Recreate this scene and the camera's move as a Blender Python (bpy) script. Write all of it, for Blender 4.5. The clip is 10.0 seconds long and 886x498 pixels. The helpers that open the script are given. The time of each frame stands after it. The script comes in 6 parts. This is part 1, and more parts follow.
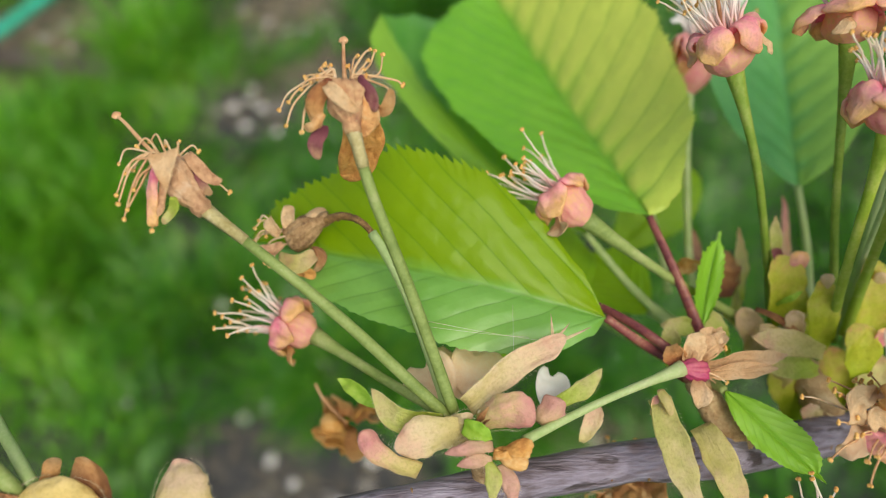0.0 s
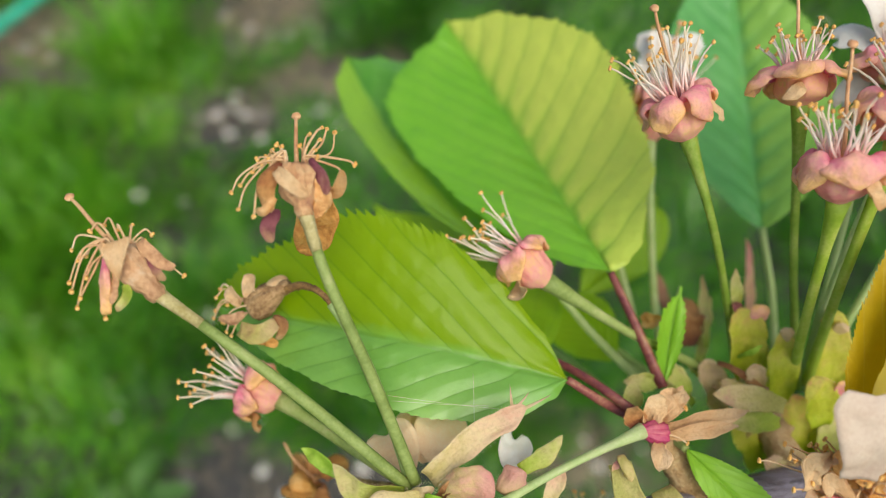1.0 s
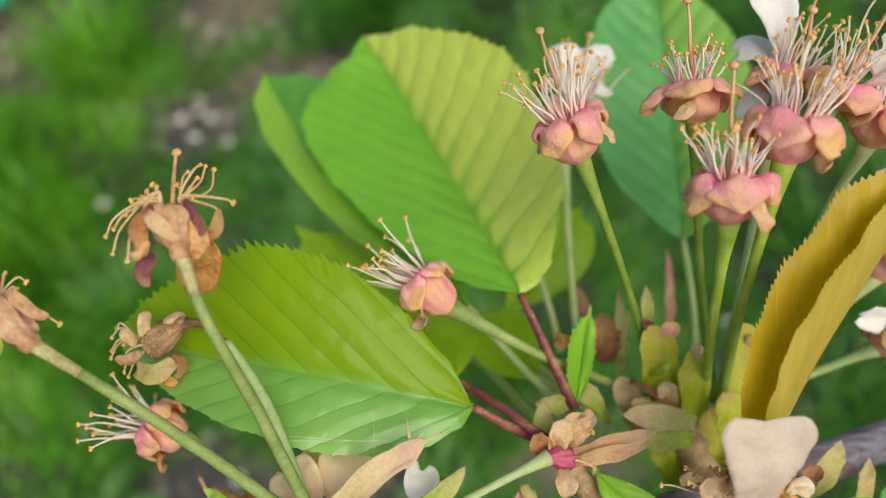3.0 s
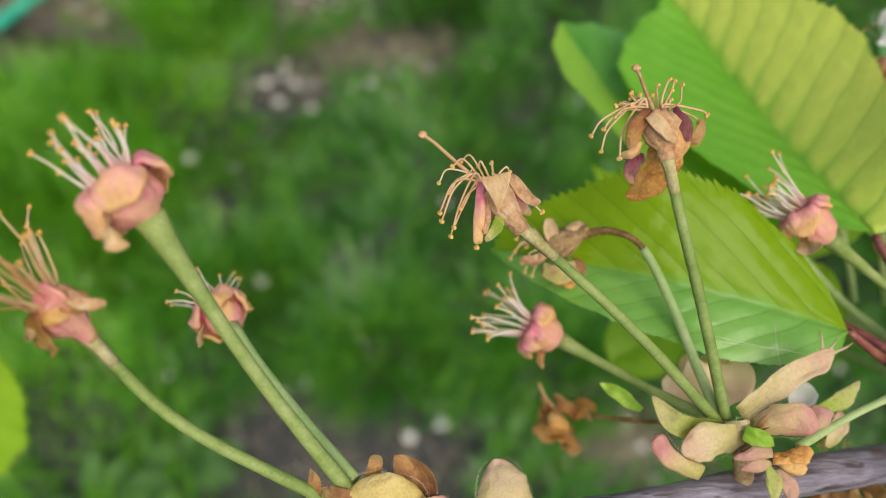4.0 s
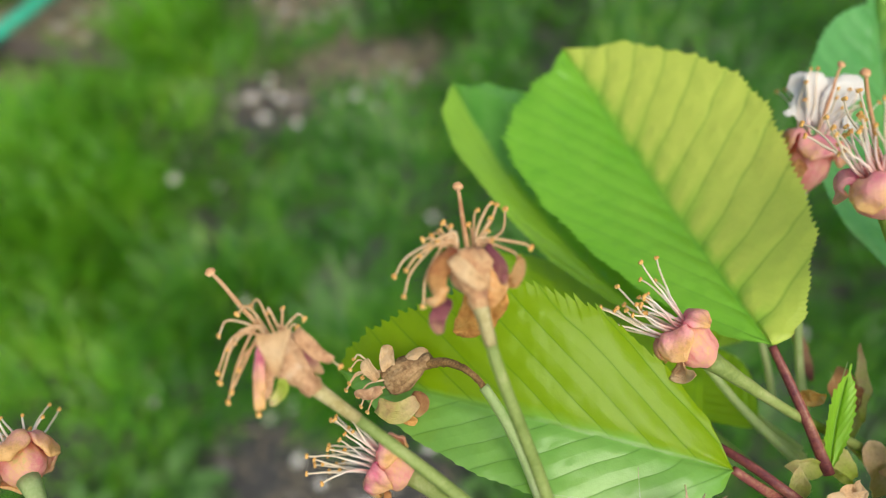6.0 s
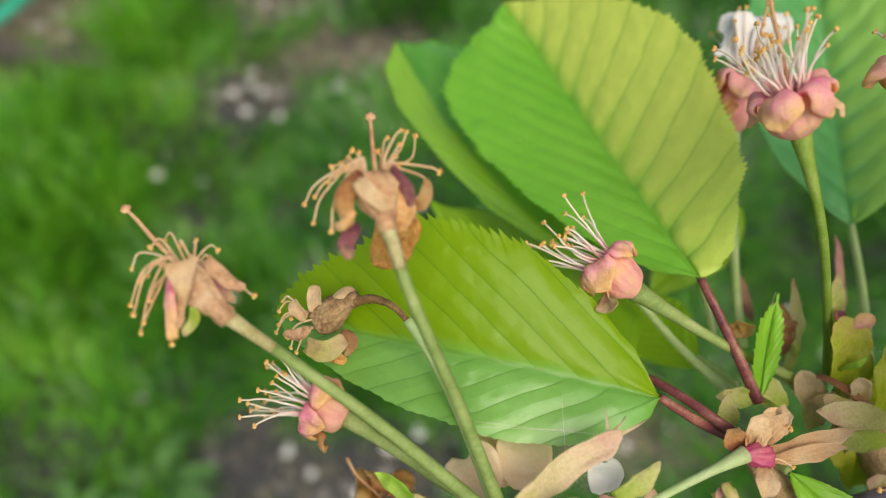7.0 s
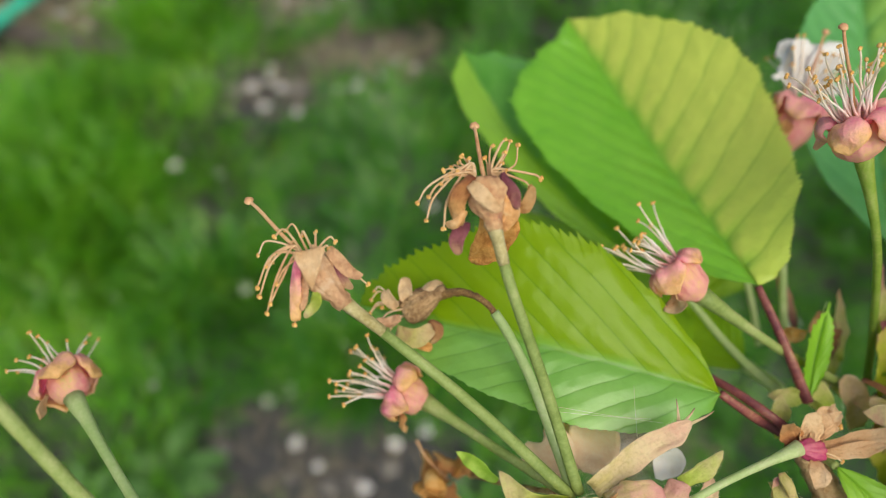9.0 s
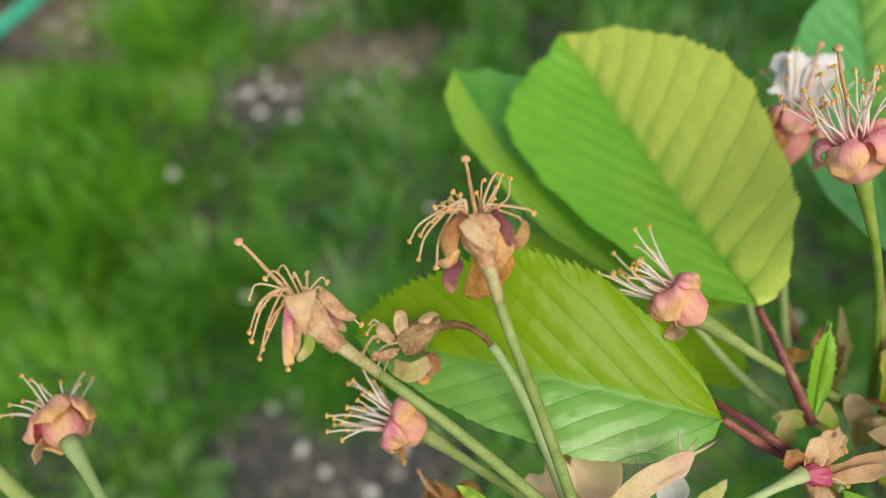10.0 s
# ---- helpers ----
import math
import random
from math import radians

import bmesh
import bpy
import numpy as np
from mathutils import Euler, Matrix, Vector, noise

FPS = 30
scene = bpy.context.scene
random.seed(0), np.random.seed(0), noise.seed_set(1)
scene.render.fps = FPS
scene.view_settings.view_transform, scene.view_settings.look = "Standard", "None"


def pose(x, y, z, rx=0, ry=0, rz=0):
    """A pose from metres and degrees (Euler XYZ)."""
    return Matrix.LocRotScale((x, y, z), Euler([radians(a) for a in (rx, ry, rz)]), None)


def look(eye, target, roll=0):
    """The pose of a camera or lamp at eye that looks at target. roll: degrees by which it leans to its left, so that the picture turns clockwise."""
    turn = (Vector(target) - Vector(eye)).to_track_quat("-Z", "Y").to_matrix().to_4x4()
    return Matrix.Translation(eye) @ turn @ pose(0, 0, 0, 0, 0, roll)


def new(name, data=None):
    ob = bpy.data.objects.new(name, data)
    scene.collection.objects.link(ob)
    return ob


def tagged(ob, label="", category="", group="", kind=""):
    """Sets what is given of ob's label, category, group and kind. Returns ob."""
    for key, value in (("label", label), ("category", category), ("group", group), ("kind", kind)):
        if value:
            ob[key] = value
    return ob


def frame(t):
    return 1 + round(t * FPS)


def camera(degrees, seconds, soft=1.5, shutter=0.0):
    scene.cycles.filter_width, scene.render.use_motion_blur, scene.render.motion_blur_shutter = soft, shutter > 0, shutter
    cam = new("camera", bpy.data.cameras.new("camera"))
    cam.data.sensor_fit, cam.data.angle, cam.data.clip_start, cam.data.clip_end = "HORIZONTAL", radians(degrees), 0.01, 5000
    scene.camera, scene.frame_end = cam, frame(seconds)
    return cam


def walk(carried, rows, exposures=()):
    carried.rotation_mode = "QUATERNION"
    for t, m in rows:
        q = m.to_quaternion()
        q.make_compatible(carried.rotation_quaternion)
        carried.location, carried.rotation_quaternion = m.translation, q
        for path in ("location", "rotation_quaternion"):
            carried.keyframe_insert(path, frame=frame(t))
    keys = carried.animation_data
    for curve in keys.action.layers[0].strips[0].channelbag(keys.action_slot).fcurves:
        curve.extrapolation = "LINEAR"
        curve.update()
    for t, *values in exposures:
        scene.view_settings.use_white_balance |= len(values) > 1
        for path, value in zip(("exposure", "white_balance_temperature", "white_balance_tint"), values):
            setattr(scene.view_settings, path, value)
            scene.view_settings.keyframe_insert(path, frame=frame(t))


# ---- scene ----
cam = camera(64.0, 10.0, soft=1.0)
# seconds, eye (metres), heading, pitch and lean (degrees)
PATH = [
    (0, 0.0432, -0.0112, 0.5396, -0.68, -58.57, -2.11),
    (0.2, 0.0432, -0.0004, 0.5429, -0.46, -59.11, -3.44),
    (0.3, 0.0428, 0.0059, 0.5436, -1.56, -59.68, -2.77),
    (0.5, 0.0444, 0.0101, 0.5410, -2.38, -59.92, -2.07),
    (0.7, 0.0462, 0.0033, 0.5399, -2.11, -59.79, -1.97),
    (1, 0.0479, -0.0035, 0.5446, -1.92, -59.08, -2.40),
    (1.2, 0.0509, -0.0001, 0.5454, -2.44, -59.70, -3.13),
    (1.5, 0.0565, 0.0047, 0.5445, -3.41, -60.43, -3.84),
    (2, 0.0650, -0.0050, 0.5401, -3.00, -59.53, -4.00),
    (2.2, 0.0669, 0.0006, 0.5413, -3.15, -59.61, -4.13),
    (3.3, 0.0468, 0.0002, 0.5471, -4.49, -59.89, -1.38),
    (3.5, 0.0340, -0.0026, 0.5485, -3.61, -60.43, -0.83),
    (3.7, 0.0212, -0.0061, 0.5487, -3.14, -61.44, -0.67),
    (4, 0.0070, -0.0085, 0.5473, -1.48, -60.57, -0.05),
    (4.2, 0.0025, -0.0096, 0.5489, -0.19, -59.95, -0.30),
    (4.5, 0.0015, -0.0038, 0.5565, 1.13, -59.95, -1.29),
    (5, 0.0098, 0.0002, 0.5515, 2.79, -59.88, -2.97),
    (5.5, 0.0219, 0.0070, 0.5462, 1.86, -60.20, -3.14),
    (5.8, 0.0287, 0.0121, 0.5452, 1.54, -61.03, -3.94),
    (6, 0.0318, 0.0116, 0.5442, 1.10, -60.87, -3.90),
    (6.2, 0.0353, 0.0090, 0.5428, 1.55, -61.17, -4.15),
    (7.3, 0.0401, 0.0022, 0.5407, -0.08, -61.20, -4.83),
    (7.5, 0.0387, -0.0008, 0.5417, -0.21, -61.37, -4.38),
    (7.7, 0.0317, -0.0030, 0.5422, -0.62, -60.99, -3.59),
    (8, 0.0285, -0.0021, 0.5449, -0.57, -61.12, -3.11),
    (8.2, 0.0283, -0.0055, 0.5425, -0.65, -61.03, -2.44),
    (8.5, 0.0279, -0.0092, 0.5428, -0.40, -60.56, -1.87),
    (8.7, 0.0283, -0.0056, 0.5465, -0.09, -60.64, -2.00),
    (9, 0.0289, 0.0012, 0.5475, 0.27, -61.10, -2.47),
    (9.3, 0.0284, 0.0029, 0.5457, 0.39, -61.12, -2.65),
    (9.5, 0.0281, 0.0027, 0.5458, 0.40, -60.97, -2.75),
    (9.8, 0.0276, 0.0047, 0.5471, 0.65, -61.08, -3.59),
    (10, 0.0301, 0.0058, 0.5486, 0.58, -61.38, -4.35),
]
EXPOSURES = [(0, 0.34, 6800, 2), (1, 0.41, 6800, 2), (2, 0.27, 6800, 2), (3.5, 0.32, 6800, 2), (4, 0.29, 6800, 2), (4.5, 0.42, 6800, 2), (5, 0.42, 6800, 2), (6, 0.47, 6800, 2), (7.5, 0.32, 6800, 2), (8.5, 0.29, 6800, 2), (10, 0.36, 6800, 2)]
walk(cam, [(t, pose(x, y, z, 90 + pitch, 0, yaw) @ pose(0, 0, 0, 0, 0, lean)) for t, x, y, z, yaw, pitch, lean in PATH], exposures=EXPOSURES)

cam.data.dof.use_dof = True
cam.data.dof.focus_distance = 0.085
cam.data.dof.aperture_fstop = 12.0

# ---- world, sun ----
world = bpy.data.worlds.new("sky")
scene.world = world
world.use_nodes = True
wn, wl = world.node_tree.nodes, world.node_tree.links
sky = wn.new("ShaderNodeTexSky")
sky.sky_type = "NISHITA"
sky.sun_disc = False
SUN_EL, SUN_AZ = radians(60), radians(150)  # azimuth from +y towards +x
sky.sun_elevation, sky.sun_rotation = SUN_EL, SUN_AZ
sky.dust_density, sky.air_density = 2.0, 1.0
wl.new(sky.outputs[0], wn["Background"].inputs[0])
wn["Background"].inputs[1].default_value = 0.125
sun = new("sun", bpy.data.lights.new("sun", "SUN"))
sun.data.energy, sun.data.angle, sun.data.color = 2.4, radians(50), (1.0, 0.94, 0.83)
SUN_DIR = Vector((math.cos(SUN_EL) * math.sin(SUN_AZ), math.cos(SUN_EL) * math.cos(SUN_AZ), math.sin(SUN_EL)))
sun.matrix_world = look(SUN_DIR * 5, (0, 0, 0))


# ---- materials ----
def nodes_of(name):
    m = bpy.data.materials.new(name)
    m.use_nodes = True
    return m, m.node_tree.nodes, m.node_tree.links, m.node_tree.nodes["Principled BSDF"]


def math_node(n, l, op, a, b=None):
    k = n.new("ShaderNodeMath")
    k.operation = op
    for i, v in enumerate((a, b)):
        if v is None:
            continue
        if isinstance(v, (int, float)):
            k.inputs[i].default_value = v
        else:
            l.new(v, k.inputs[i])
    return k.outputs[0]


def mix_node(n, l, fac, a, b, blend="MIX"):
    k = n.new("ShaderNodeMix")
    k.data_type, k.blend_type = "RGBA", blend
    for sock, v in ((k.inputs[0], fac), (k.inputs[6], a), (k.inputs[7], b)):
        if isinstance(v, (int, float)):
            sock.default_value = v
        elif isinstance(v, tuple):
            sock.default_value = (*v, 1)
        else:
            l.new(v, sock)
    return k.outputs[2]


def noise_node(n, l, scale, detail=4.0, coord="Object", stretch=None, rough=0.6):
    tc = n.new("ShaderNodeTexCoord")
    out = tc.outputs[coord]
    if stretch:
        mp = n.new("ShaderNodeMapping")
        mp.inputs["Scale"].default_value = stretch
        l.new(out, mp.inputs[0])
        out = mp.outputs[0]
    k = n.new("ShaderNodeTexNoise")
    k.inputs["Scale"].default_value, k.inputs["Detail"].default_value, k.inputs["Roughness"].default_value = scale, detail, rough
    l.new(out, k.inputs["Vector"])
    return k.outputs[0]


def ramp_node(n, l, fac, stops):
    k = n.new("ShaderNodeValToRGB")
    while len(k.color_ramp.elements) < len(stops):
        k.color_ramp.elements.new(0.5)
    for e, (p, c) in zip(k.color_ramp.elements, stops):
        e.position, e.color = p, (*c, 1)
    l.new(fac, k.inputs[0])
    return k.outputs[0]


def finish(m, n, l, p, colour, rough, height=None, bump=0.3, dist=0.0003, glow=None, thin=0.0):
    """Joins colour, gloss, relief and, for thin tissue, light that shines through."""
    l.new(colour, p.inputs["Base Color"])
    p.inputs["Roughness"].default_value = rough
    normal = None
    if height is not None:
        b = n.new("ShaderNodeBump")
        b.inputs["Strength"].default_value, b.inputs["Distance"].default_value = bump, dist
        l.new(height, b.inputs["Height"])
        l.new(b.outputs[0], p.inputs["Normal"])
        normal = b.outputs[0]
    if thin > 0:
        t = n.new("ShaderNodeBsdfTranslucent")
        if glow is None:
            l.new(colour, t.inputs[0])
        elif isinstance(glow, tuple):
            t.inputs[0].default_value = (*glow, 1)
        else:
            l.new(glow, t.inputs[0])
        if normal is not None:
            l.new(normal, t.inputs["Normal"])
        mx = n.new("ShaderNodeMixShader")
        mx.inputs[0].default_value = thin
        l.new(p.outputs[0], mx.inputs[1])
        l.new(t.outputs[0], mx.inputs[2])
        l.new(mx.outputs[0], n["Material Output"].inputs[0])
    return m


def tissue(name, stops, scale=350, fine=2500, rough=0.55, bump=0.4, thin=0.25, stretch=None, dist=0.0002):
    """Plant tissue: colours that drift at two scales, fine relief, some light through it."""
    m, n, l, p = nodes_of(name)
    big = noise_node(n, l, scale, 3, stretch=stretch)
    small = noise_node(n, l, fine, 4, stretch=stretch)
    info = n.new("ShaderNodeObjectInfo")
    f = math_node(n, l, "ADD", math_node(n, l, "MULTIPLY", big, 1.35), math_node(n, l, "MULTIPLY", small, 0.75))
    f = math_node(n, l, "ADD", math_node(n, l, "SUBTRACT", f, 0.67), math_node(n, l, "MULTIPLY", info.outputs["Random"], 0.24))
    colour = ramp_node(n, l, f, stops)
    p.inputs["Specular IOR Level"].default_value = 0.35
    return finish(m, n, l, p, colour, rough, small, bump, dist, None, thin)


def leaf_material(name, deep, light, vein, glow, rough=0.42, thin=0.33, relief=0.35, tinted=None, strength=0.0, root=1.0, stripe=0.0, gloss=0.35, dull=0.35):
    """A leaf blade: side veins that leave the midrib, a fine net between them, light through the blade."""
    m, n, l, p = nodes_of(name)
    uv = n.new("ShaderNodeUVMap")
    sep = n.new("ShaderNodeSeparateXYZ")
    l.new(uv.outputs[0], sep.inputs[0])
    u = sep.outputs[0]
    a = math_node(n, l, "ABSOLUTE", math_node(n, l, "SUBTRACT", math_node(n, l, "MULTIPLY", sep.outputs[1], 2.0), 1.0))
    course = n.new("ShaderNodeUVMap")
    course.uv_map = "veins"
    split = n.new("ShaderNodeSeparateXYZ")
    l.new(course.outputs[0], split.inputs[0])
    ph = split.outputs[0]
    tri = math_node(n, l, "MULTIPLY", math_node(n, l, "ABSOLUTE", math_node(n, l, "SUBTRACT", math_node(n, l, "FRACT", math_node(n, l, "ADD", ph, 20.0)), 0.5)), 2.0)
    line = ramp_node(n, l, tri, [(0.0, (0, 0, 0)), (0.86, (0.06, 0.06, 0.06)), (0.975, (1, 1, 1))])
    mid = ramp_node(n, l, a, [(0.0, (1, 1, 1)), (0.012, (0.9, 0.9, 0.9)), (0.03, (0, 0, 0))])
    veins = math_node(n, l, "MAXIMUM", math_node(n, l, "MULTIPLY", line, 0.5), math_node(n, l, "MULTIPLY", mid, 0.5))
    tc = n.new("ShaderNodeTexCoord")
    vor = n.new("ShaderNodeTexVoronoi")
    vor.feature = "DISTANCE_TO_EDGE"
    vor.inputs["Scale"].default_value = 900
    l.new(tc.outputs["Object"], vor.inputs["Vector"])
    net = ramp_node(n, l, vor.outputs[0], [(0.0, (1, 1, 1)), (0.12, (0, 0, 0))])
    big = noise_node(n, l, 90, 3)
    small = noise_node(n, l, 1400, 3)
    f = math_node(n, l, "ADD", math_node(n, l, "MULTIPLY", big, 1.1), math_node(n, l, "MULTIPLY", small, 0.25))
    f = math_node(n, l, "SUBTRACT", f, 0.2)
    base = ramp_node(n, l, f, [(0.25, deep), (0.75, light)])
    if tinted:  # a second tint for one half; on three leaves it stands for light
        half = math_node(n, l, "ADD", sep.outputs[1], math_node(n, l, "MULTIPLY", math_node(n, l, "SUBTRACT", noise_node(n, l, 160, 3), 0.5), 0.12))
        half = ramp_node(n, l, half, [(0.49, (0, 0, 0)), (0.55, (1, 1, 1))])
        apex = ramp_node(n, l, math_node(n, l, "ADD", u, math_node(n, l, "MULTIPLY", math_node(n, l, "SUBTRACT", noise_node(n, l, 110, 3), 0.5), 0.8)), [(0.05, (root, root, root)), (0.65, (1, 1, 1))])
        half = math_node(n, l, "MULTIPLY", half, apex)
        if stripe:  # base green kept in bands along side veins near the midrib
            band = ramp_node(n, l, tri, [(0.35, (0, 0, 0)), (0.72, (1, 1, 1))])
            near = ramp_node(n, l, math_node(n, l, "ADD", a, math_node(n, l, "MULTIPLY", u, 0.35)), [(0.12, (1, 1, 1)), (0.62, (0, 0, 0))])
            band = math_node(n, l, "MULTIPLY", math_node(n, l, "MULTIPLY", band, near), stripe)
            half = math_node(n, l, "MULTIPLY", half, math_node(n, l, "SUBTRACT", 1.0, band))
        base = mix_node(n, l, math_node(n, l, "MULTIPLY", half, strength), base, tinted)
    base = mix_node(n, l, math_node(n, l, "MULTIPLY", net, 0.06), base, vein)
    base = mix_node(n, l, math_node(n, l, "MULTIPLY", veins, 0.75), base, vein)
    spots = ramp_node(n, l, noise_node(n, l, 700, 2), [(0.72, (0, 0, 0)), (0.8, (1, 1, 1))])
    base = mix_node(n, l, math_node(n, l, "MULTIPLY", spots, 0.12), base, (0.35, 0.22, 0.05))
    through_leaf = mix_node(n, l, math_node(n, l, "MULTIPLY", veins, 0.5), glow, tuple(c * 0.5 for c in glow))
    h = math_node(n, l, "SUBTRACT", math_node(n, l, "MULTIPLY", math_node(n, l, "POWER", math_node(n, l, "SUBTRACT", 1.0, tri), 0.6), 1.0), math_node(n, l, "MULTIPLY", net, 0.01))
    quilt = n.new("ShaderNodeTexVoronoi")
    quilt.feature = "SMOOTH_F1"
    quilt.inputs["Scale"].default_value = 480
    l.new(tc.outputs["Object"], quilt.inputs["Vector"])
    h = math_node(n, l, "SUBTRACT", math_node(n, l, "MULTIPLY", h, 0.22), math_node(n, l, "MULTIPLY", quilt.outputs[0], 0.4))
    h = math_node(n, l, "ADD", h, math_node(n, l, "MULTIPLY", small, 0.06))
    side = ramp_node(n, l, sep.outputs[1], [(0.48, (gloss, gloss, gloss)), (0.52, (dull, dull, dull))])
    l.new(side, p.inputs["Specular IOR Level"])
    return finish(m, n, l, p, base, rough, h, relief, 0.0005, through_leaf, thin)


def scale_material(name, stops, ribs=26.0, rough=0.5, thin=0.3, bump=0.6):
    """Bracts and sepals: a drift of colour from root to tip, lengthwise ribs, blotches."""
    m, n, l, p = nodes_of(name)
    uv = n.new("ShaderNodeUVMap")
    sep = n.new("ShaderNodeSeparateXYZ")
    l.new(uv.outputs[0], sep.inputs[0])
    big = noise_node(n, l, 330, 3)
    mp = n.new("ShaderNodeMapping")
    mp.inputs["Scale"].default_value = (2.5, ribs, 1)
    l.new(uv.outputs[0], mp.inputs[0])
    rib = n.new("ShaderNodeTexNoise")
    rib.inputs["Scale"].default_value, rib.inputs["Detail"].default_value = 1.0, 4
    l.new(mp.outputs[0], rib.inputs["Vector"])
    info = n.new("ShaderNodeObjectInfo")
    f = math_node(n, l, "ADD", math_node(n, l, "MULTIPLY", sep.outputs[0], 0.62), math_node(n, l, "MULTIPLY", big, 1.15))
    f = math_node(n, l, "ADD", f, math_node(n, l, "MULTIPLY", rib.outputs[0], 0.22))
    f = math_node(n, l, "ADD", math_node(n, l, "SUBTRACT", f, 0.64), math_node(n, l, "MULTIPLY", info.outputs["Random"], 0.2))
    colour = ramp_node(n, l, f, stops)
    small = noise_node(n, l, 2600, 3)
    h = math_node(n, l, "ADD", rib.outputs[0], math_node(n, l, "MULTIPLY", small, 0.8))
    p.inputs["Specular IOR Level"].default_value = 0.35
    fleck = ramp_node(n, l, small, [(0.30, (0.72, 0.66, 0.60)), (0.52, (1, 1, 1))])
    colour = mix_node(n, l, 0.45, colour, fleck, "MULTIPLY")
    return finish(m, n, l, p, colour, rough, h, bump, 0.0006, None, thin)


# pale lower green stands for sky sheen, yellow upper half for sun through it
LEAF_GREEN = leaf_material("leaf_green", (0.18, 0.41, 0.06), (0.26, 0.50, 0.10), (0.07, 0.21, 0.008), (0.44, 0.60, 0.01), rough=0.32, relief=0.95, tinted=(0.22, 0.335, 0.001), strength=0.95, gloss=0.75, dull=0.26)
LEAF_LIME = leaf_material("leaf_lime", (0.22, 0.42, 0.015), (0.34, 0.52, 0.025), (0.17, 0.35, 0.025), (0.58, 0.66, 0.02), rough=0.42, thin=0.36, relief=0.7)
LEAF_BLUE = leaf_material("leaf_bluegreen", (0.09, 0.33, 0.06), (0.16, 0.43, 0.10), (0.08, 0.28, 0.05), (0.36, 0.64, 0.07), rough=0.40, relief=0.7)
LEAF_UPRIGHT = leaf_material("leaf_upright", (0.10, 0.34, 0.09), (0.18, 0.46, 0.15), (0.07, 0.27, 0.07), (0.40, 0.64, 0.08), rough=0.36, relief=1.4, tinted=(0.34, 0.55, 0.09), strength=0.75, stripe=0.8, gloss=0.5, dull=0.4)
# left half coloured as lit, the rest darker as shade under the leaf above
LEAF_DARK = leaf_material("leaf_dark", (0.08, 0.27, 0.03), (0.15, 0.38, 0.06), (0.22, 0.42, 0.08), (0.40, 0.60, 0.03), rough=0.20, relief=1.5, tinted=(0.30, 0.52, 0.05), strength=0.85, gloss=0.6, dull=0.6)
LEAF_BRONZE = leaf_material("leaf_bronze", (0.38, 0.23, 0.006), (0.52, 0.36, 0.012), (0.60, 0.44, 0.06), (0.76, 0.54, 0.02), rough=0.42, relief=0.6, tinted=(0.50, 0.38, 0.07), strength=0.9)
STALK = tissue("stalk_green", [(0.2, (0.22, 0.29, 0.07)), (0.55, (0.32, 0.39, 0.115)), (0.85, (0.44, 0.47, 0.19))], 250, 2400, 0.5, 0.5, 0.25, (1, 1, 1))
STALK_PALE = tissue("stalk_pale", [(0.2, (0.40, 0.53, 0.19)), (0.6, (0.52, 0.61, 0.27)), (0.9, (0.62, 0.66, 0.36))], 250, 2400, 0.5, 0.5, 0.32)
STALK_DEEP = tissue("stalk_deep", [(0.2, (0.27, 0.41, 0.035)), (0.55, (0.37, 0.49, 0.06)), (0.85, (0.50, 0.57, 0.13))], 250, 2400, 0.5, 0.5, 0.3)
STALK_OLIVE = tissue("stalk_olive", [(0.2, (0.17, 0.28, 0.025)), (0.55, (0.25, 0.36, 0.05)), (0.85, (0.36, 0.43, 0.10))], 250, 2400, 0.5, 0.5, 0.25)
STALK_BROWN = tissue("stalk_brown", [(0.2, (0.10, 0.045, 0.015)), (0.55, (0.28, 0.15, 0.05)), (0.85, (0.45, 0.30, 0.12))], 500, 4000, 0.7, 0.7, 0.0)
# the right half's yellow is painted: sun shining through, put into the colour
LEAF_LIT_HALF = leaf_material("leaf_lit_half", (0.15, 0.42, 0.028), (0.24, 0.52, 0.05), (0.12, 0.35, 0.03), (0.52, 0.66, 0.02), rough=0.36, thin=0.34, relief=1.5, tinted=(0.65, 0.69, 0.13), strength=0.92, root=0.75, stripe=0.6, gloss=0.42, dull=0.28)
LEAF_FRESH = leaf_material("leaf_fresh", (0.18, 0.43, 0.02), (0.30, 0.56, 0.05), (0.14, 0.36, 0.03), (0.54, 0.70, 0.02), rough=0.40, relief=0.5)
PETAL_FADED = tissue("petal_faded", [(0.1, (0.62, 0.46, 0.36)), (0.5, (0.71, 0.57, 0.46)), (0.9, (0.77, 0.66, 0.55))], 160, 2500, 0.6, 0.4, 0.3)
PETIOLE = tissue("petiole_red", [(0.2, (0.10, 0.02, 0.035)), (0.55, (0.24, 0.07, 0.06)), (0.9, (0.42, 0.24, 0.12))], 300, 3000, 0.4, 0.3, 0.08)
CUP_PINK = tissue("cup_pink", [(0.15, (0.86, 0.28, 0.30)), (0.45, (0.90, 0.43, 0.35)), (0.75, (0.90, 0.54, 0.28)), (0.95, (0.76, 0.60, 0.24))], 330, 2200, 0.5, 0.4, 0.35)
SEPAL_PINK = scale_material("sepal_pink", [(0.06, (0.90, 0.20, 0.36)), (0.26, (0.94, 0.38, 0.44)), (0.46, (0.94, 0.52, 0.42)), (0.75, (0.93, 0.60, 0.26))], 8.0, 0.42, 0.42, 0.35)
CUP_DRY = tissue("cup_dry", [(0.15, (0.50, 0.21, 0.08)), (0.5, (0.74, 0.39, 0.15)), (0.85, (0.84, 0.57, 0.30))], 420, 1800, 0.7, 0.8, 0.25, None, 0.0004)
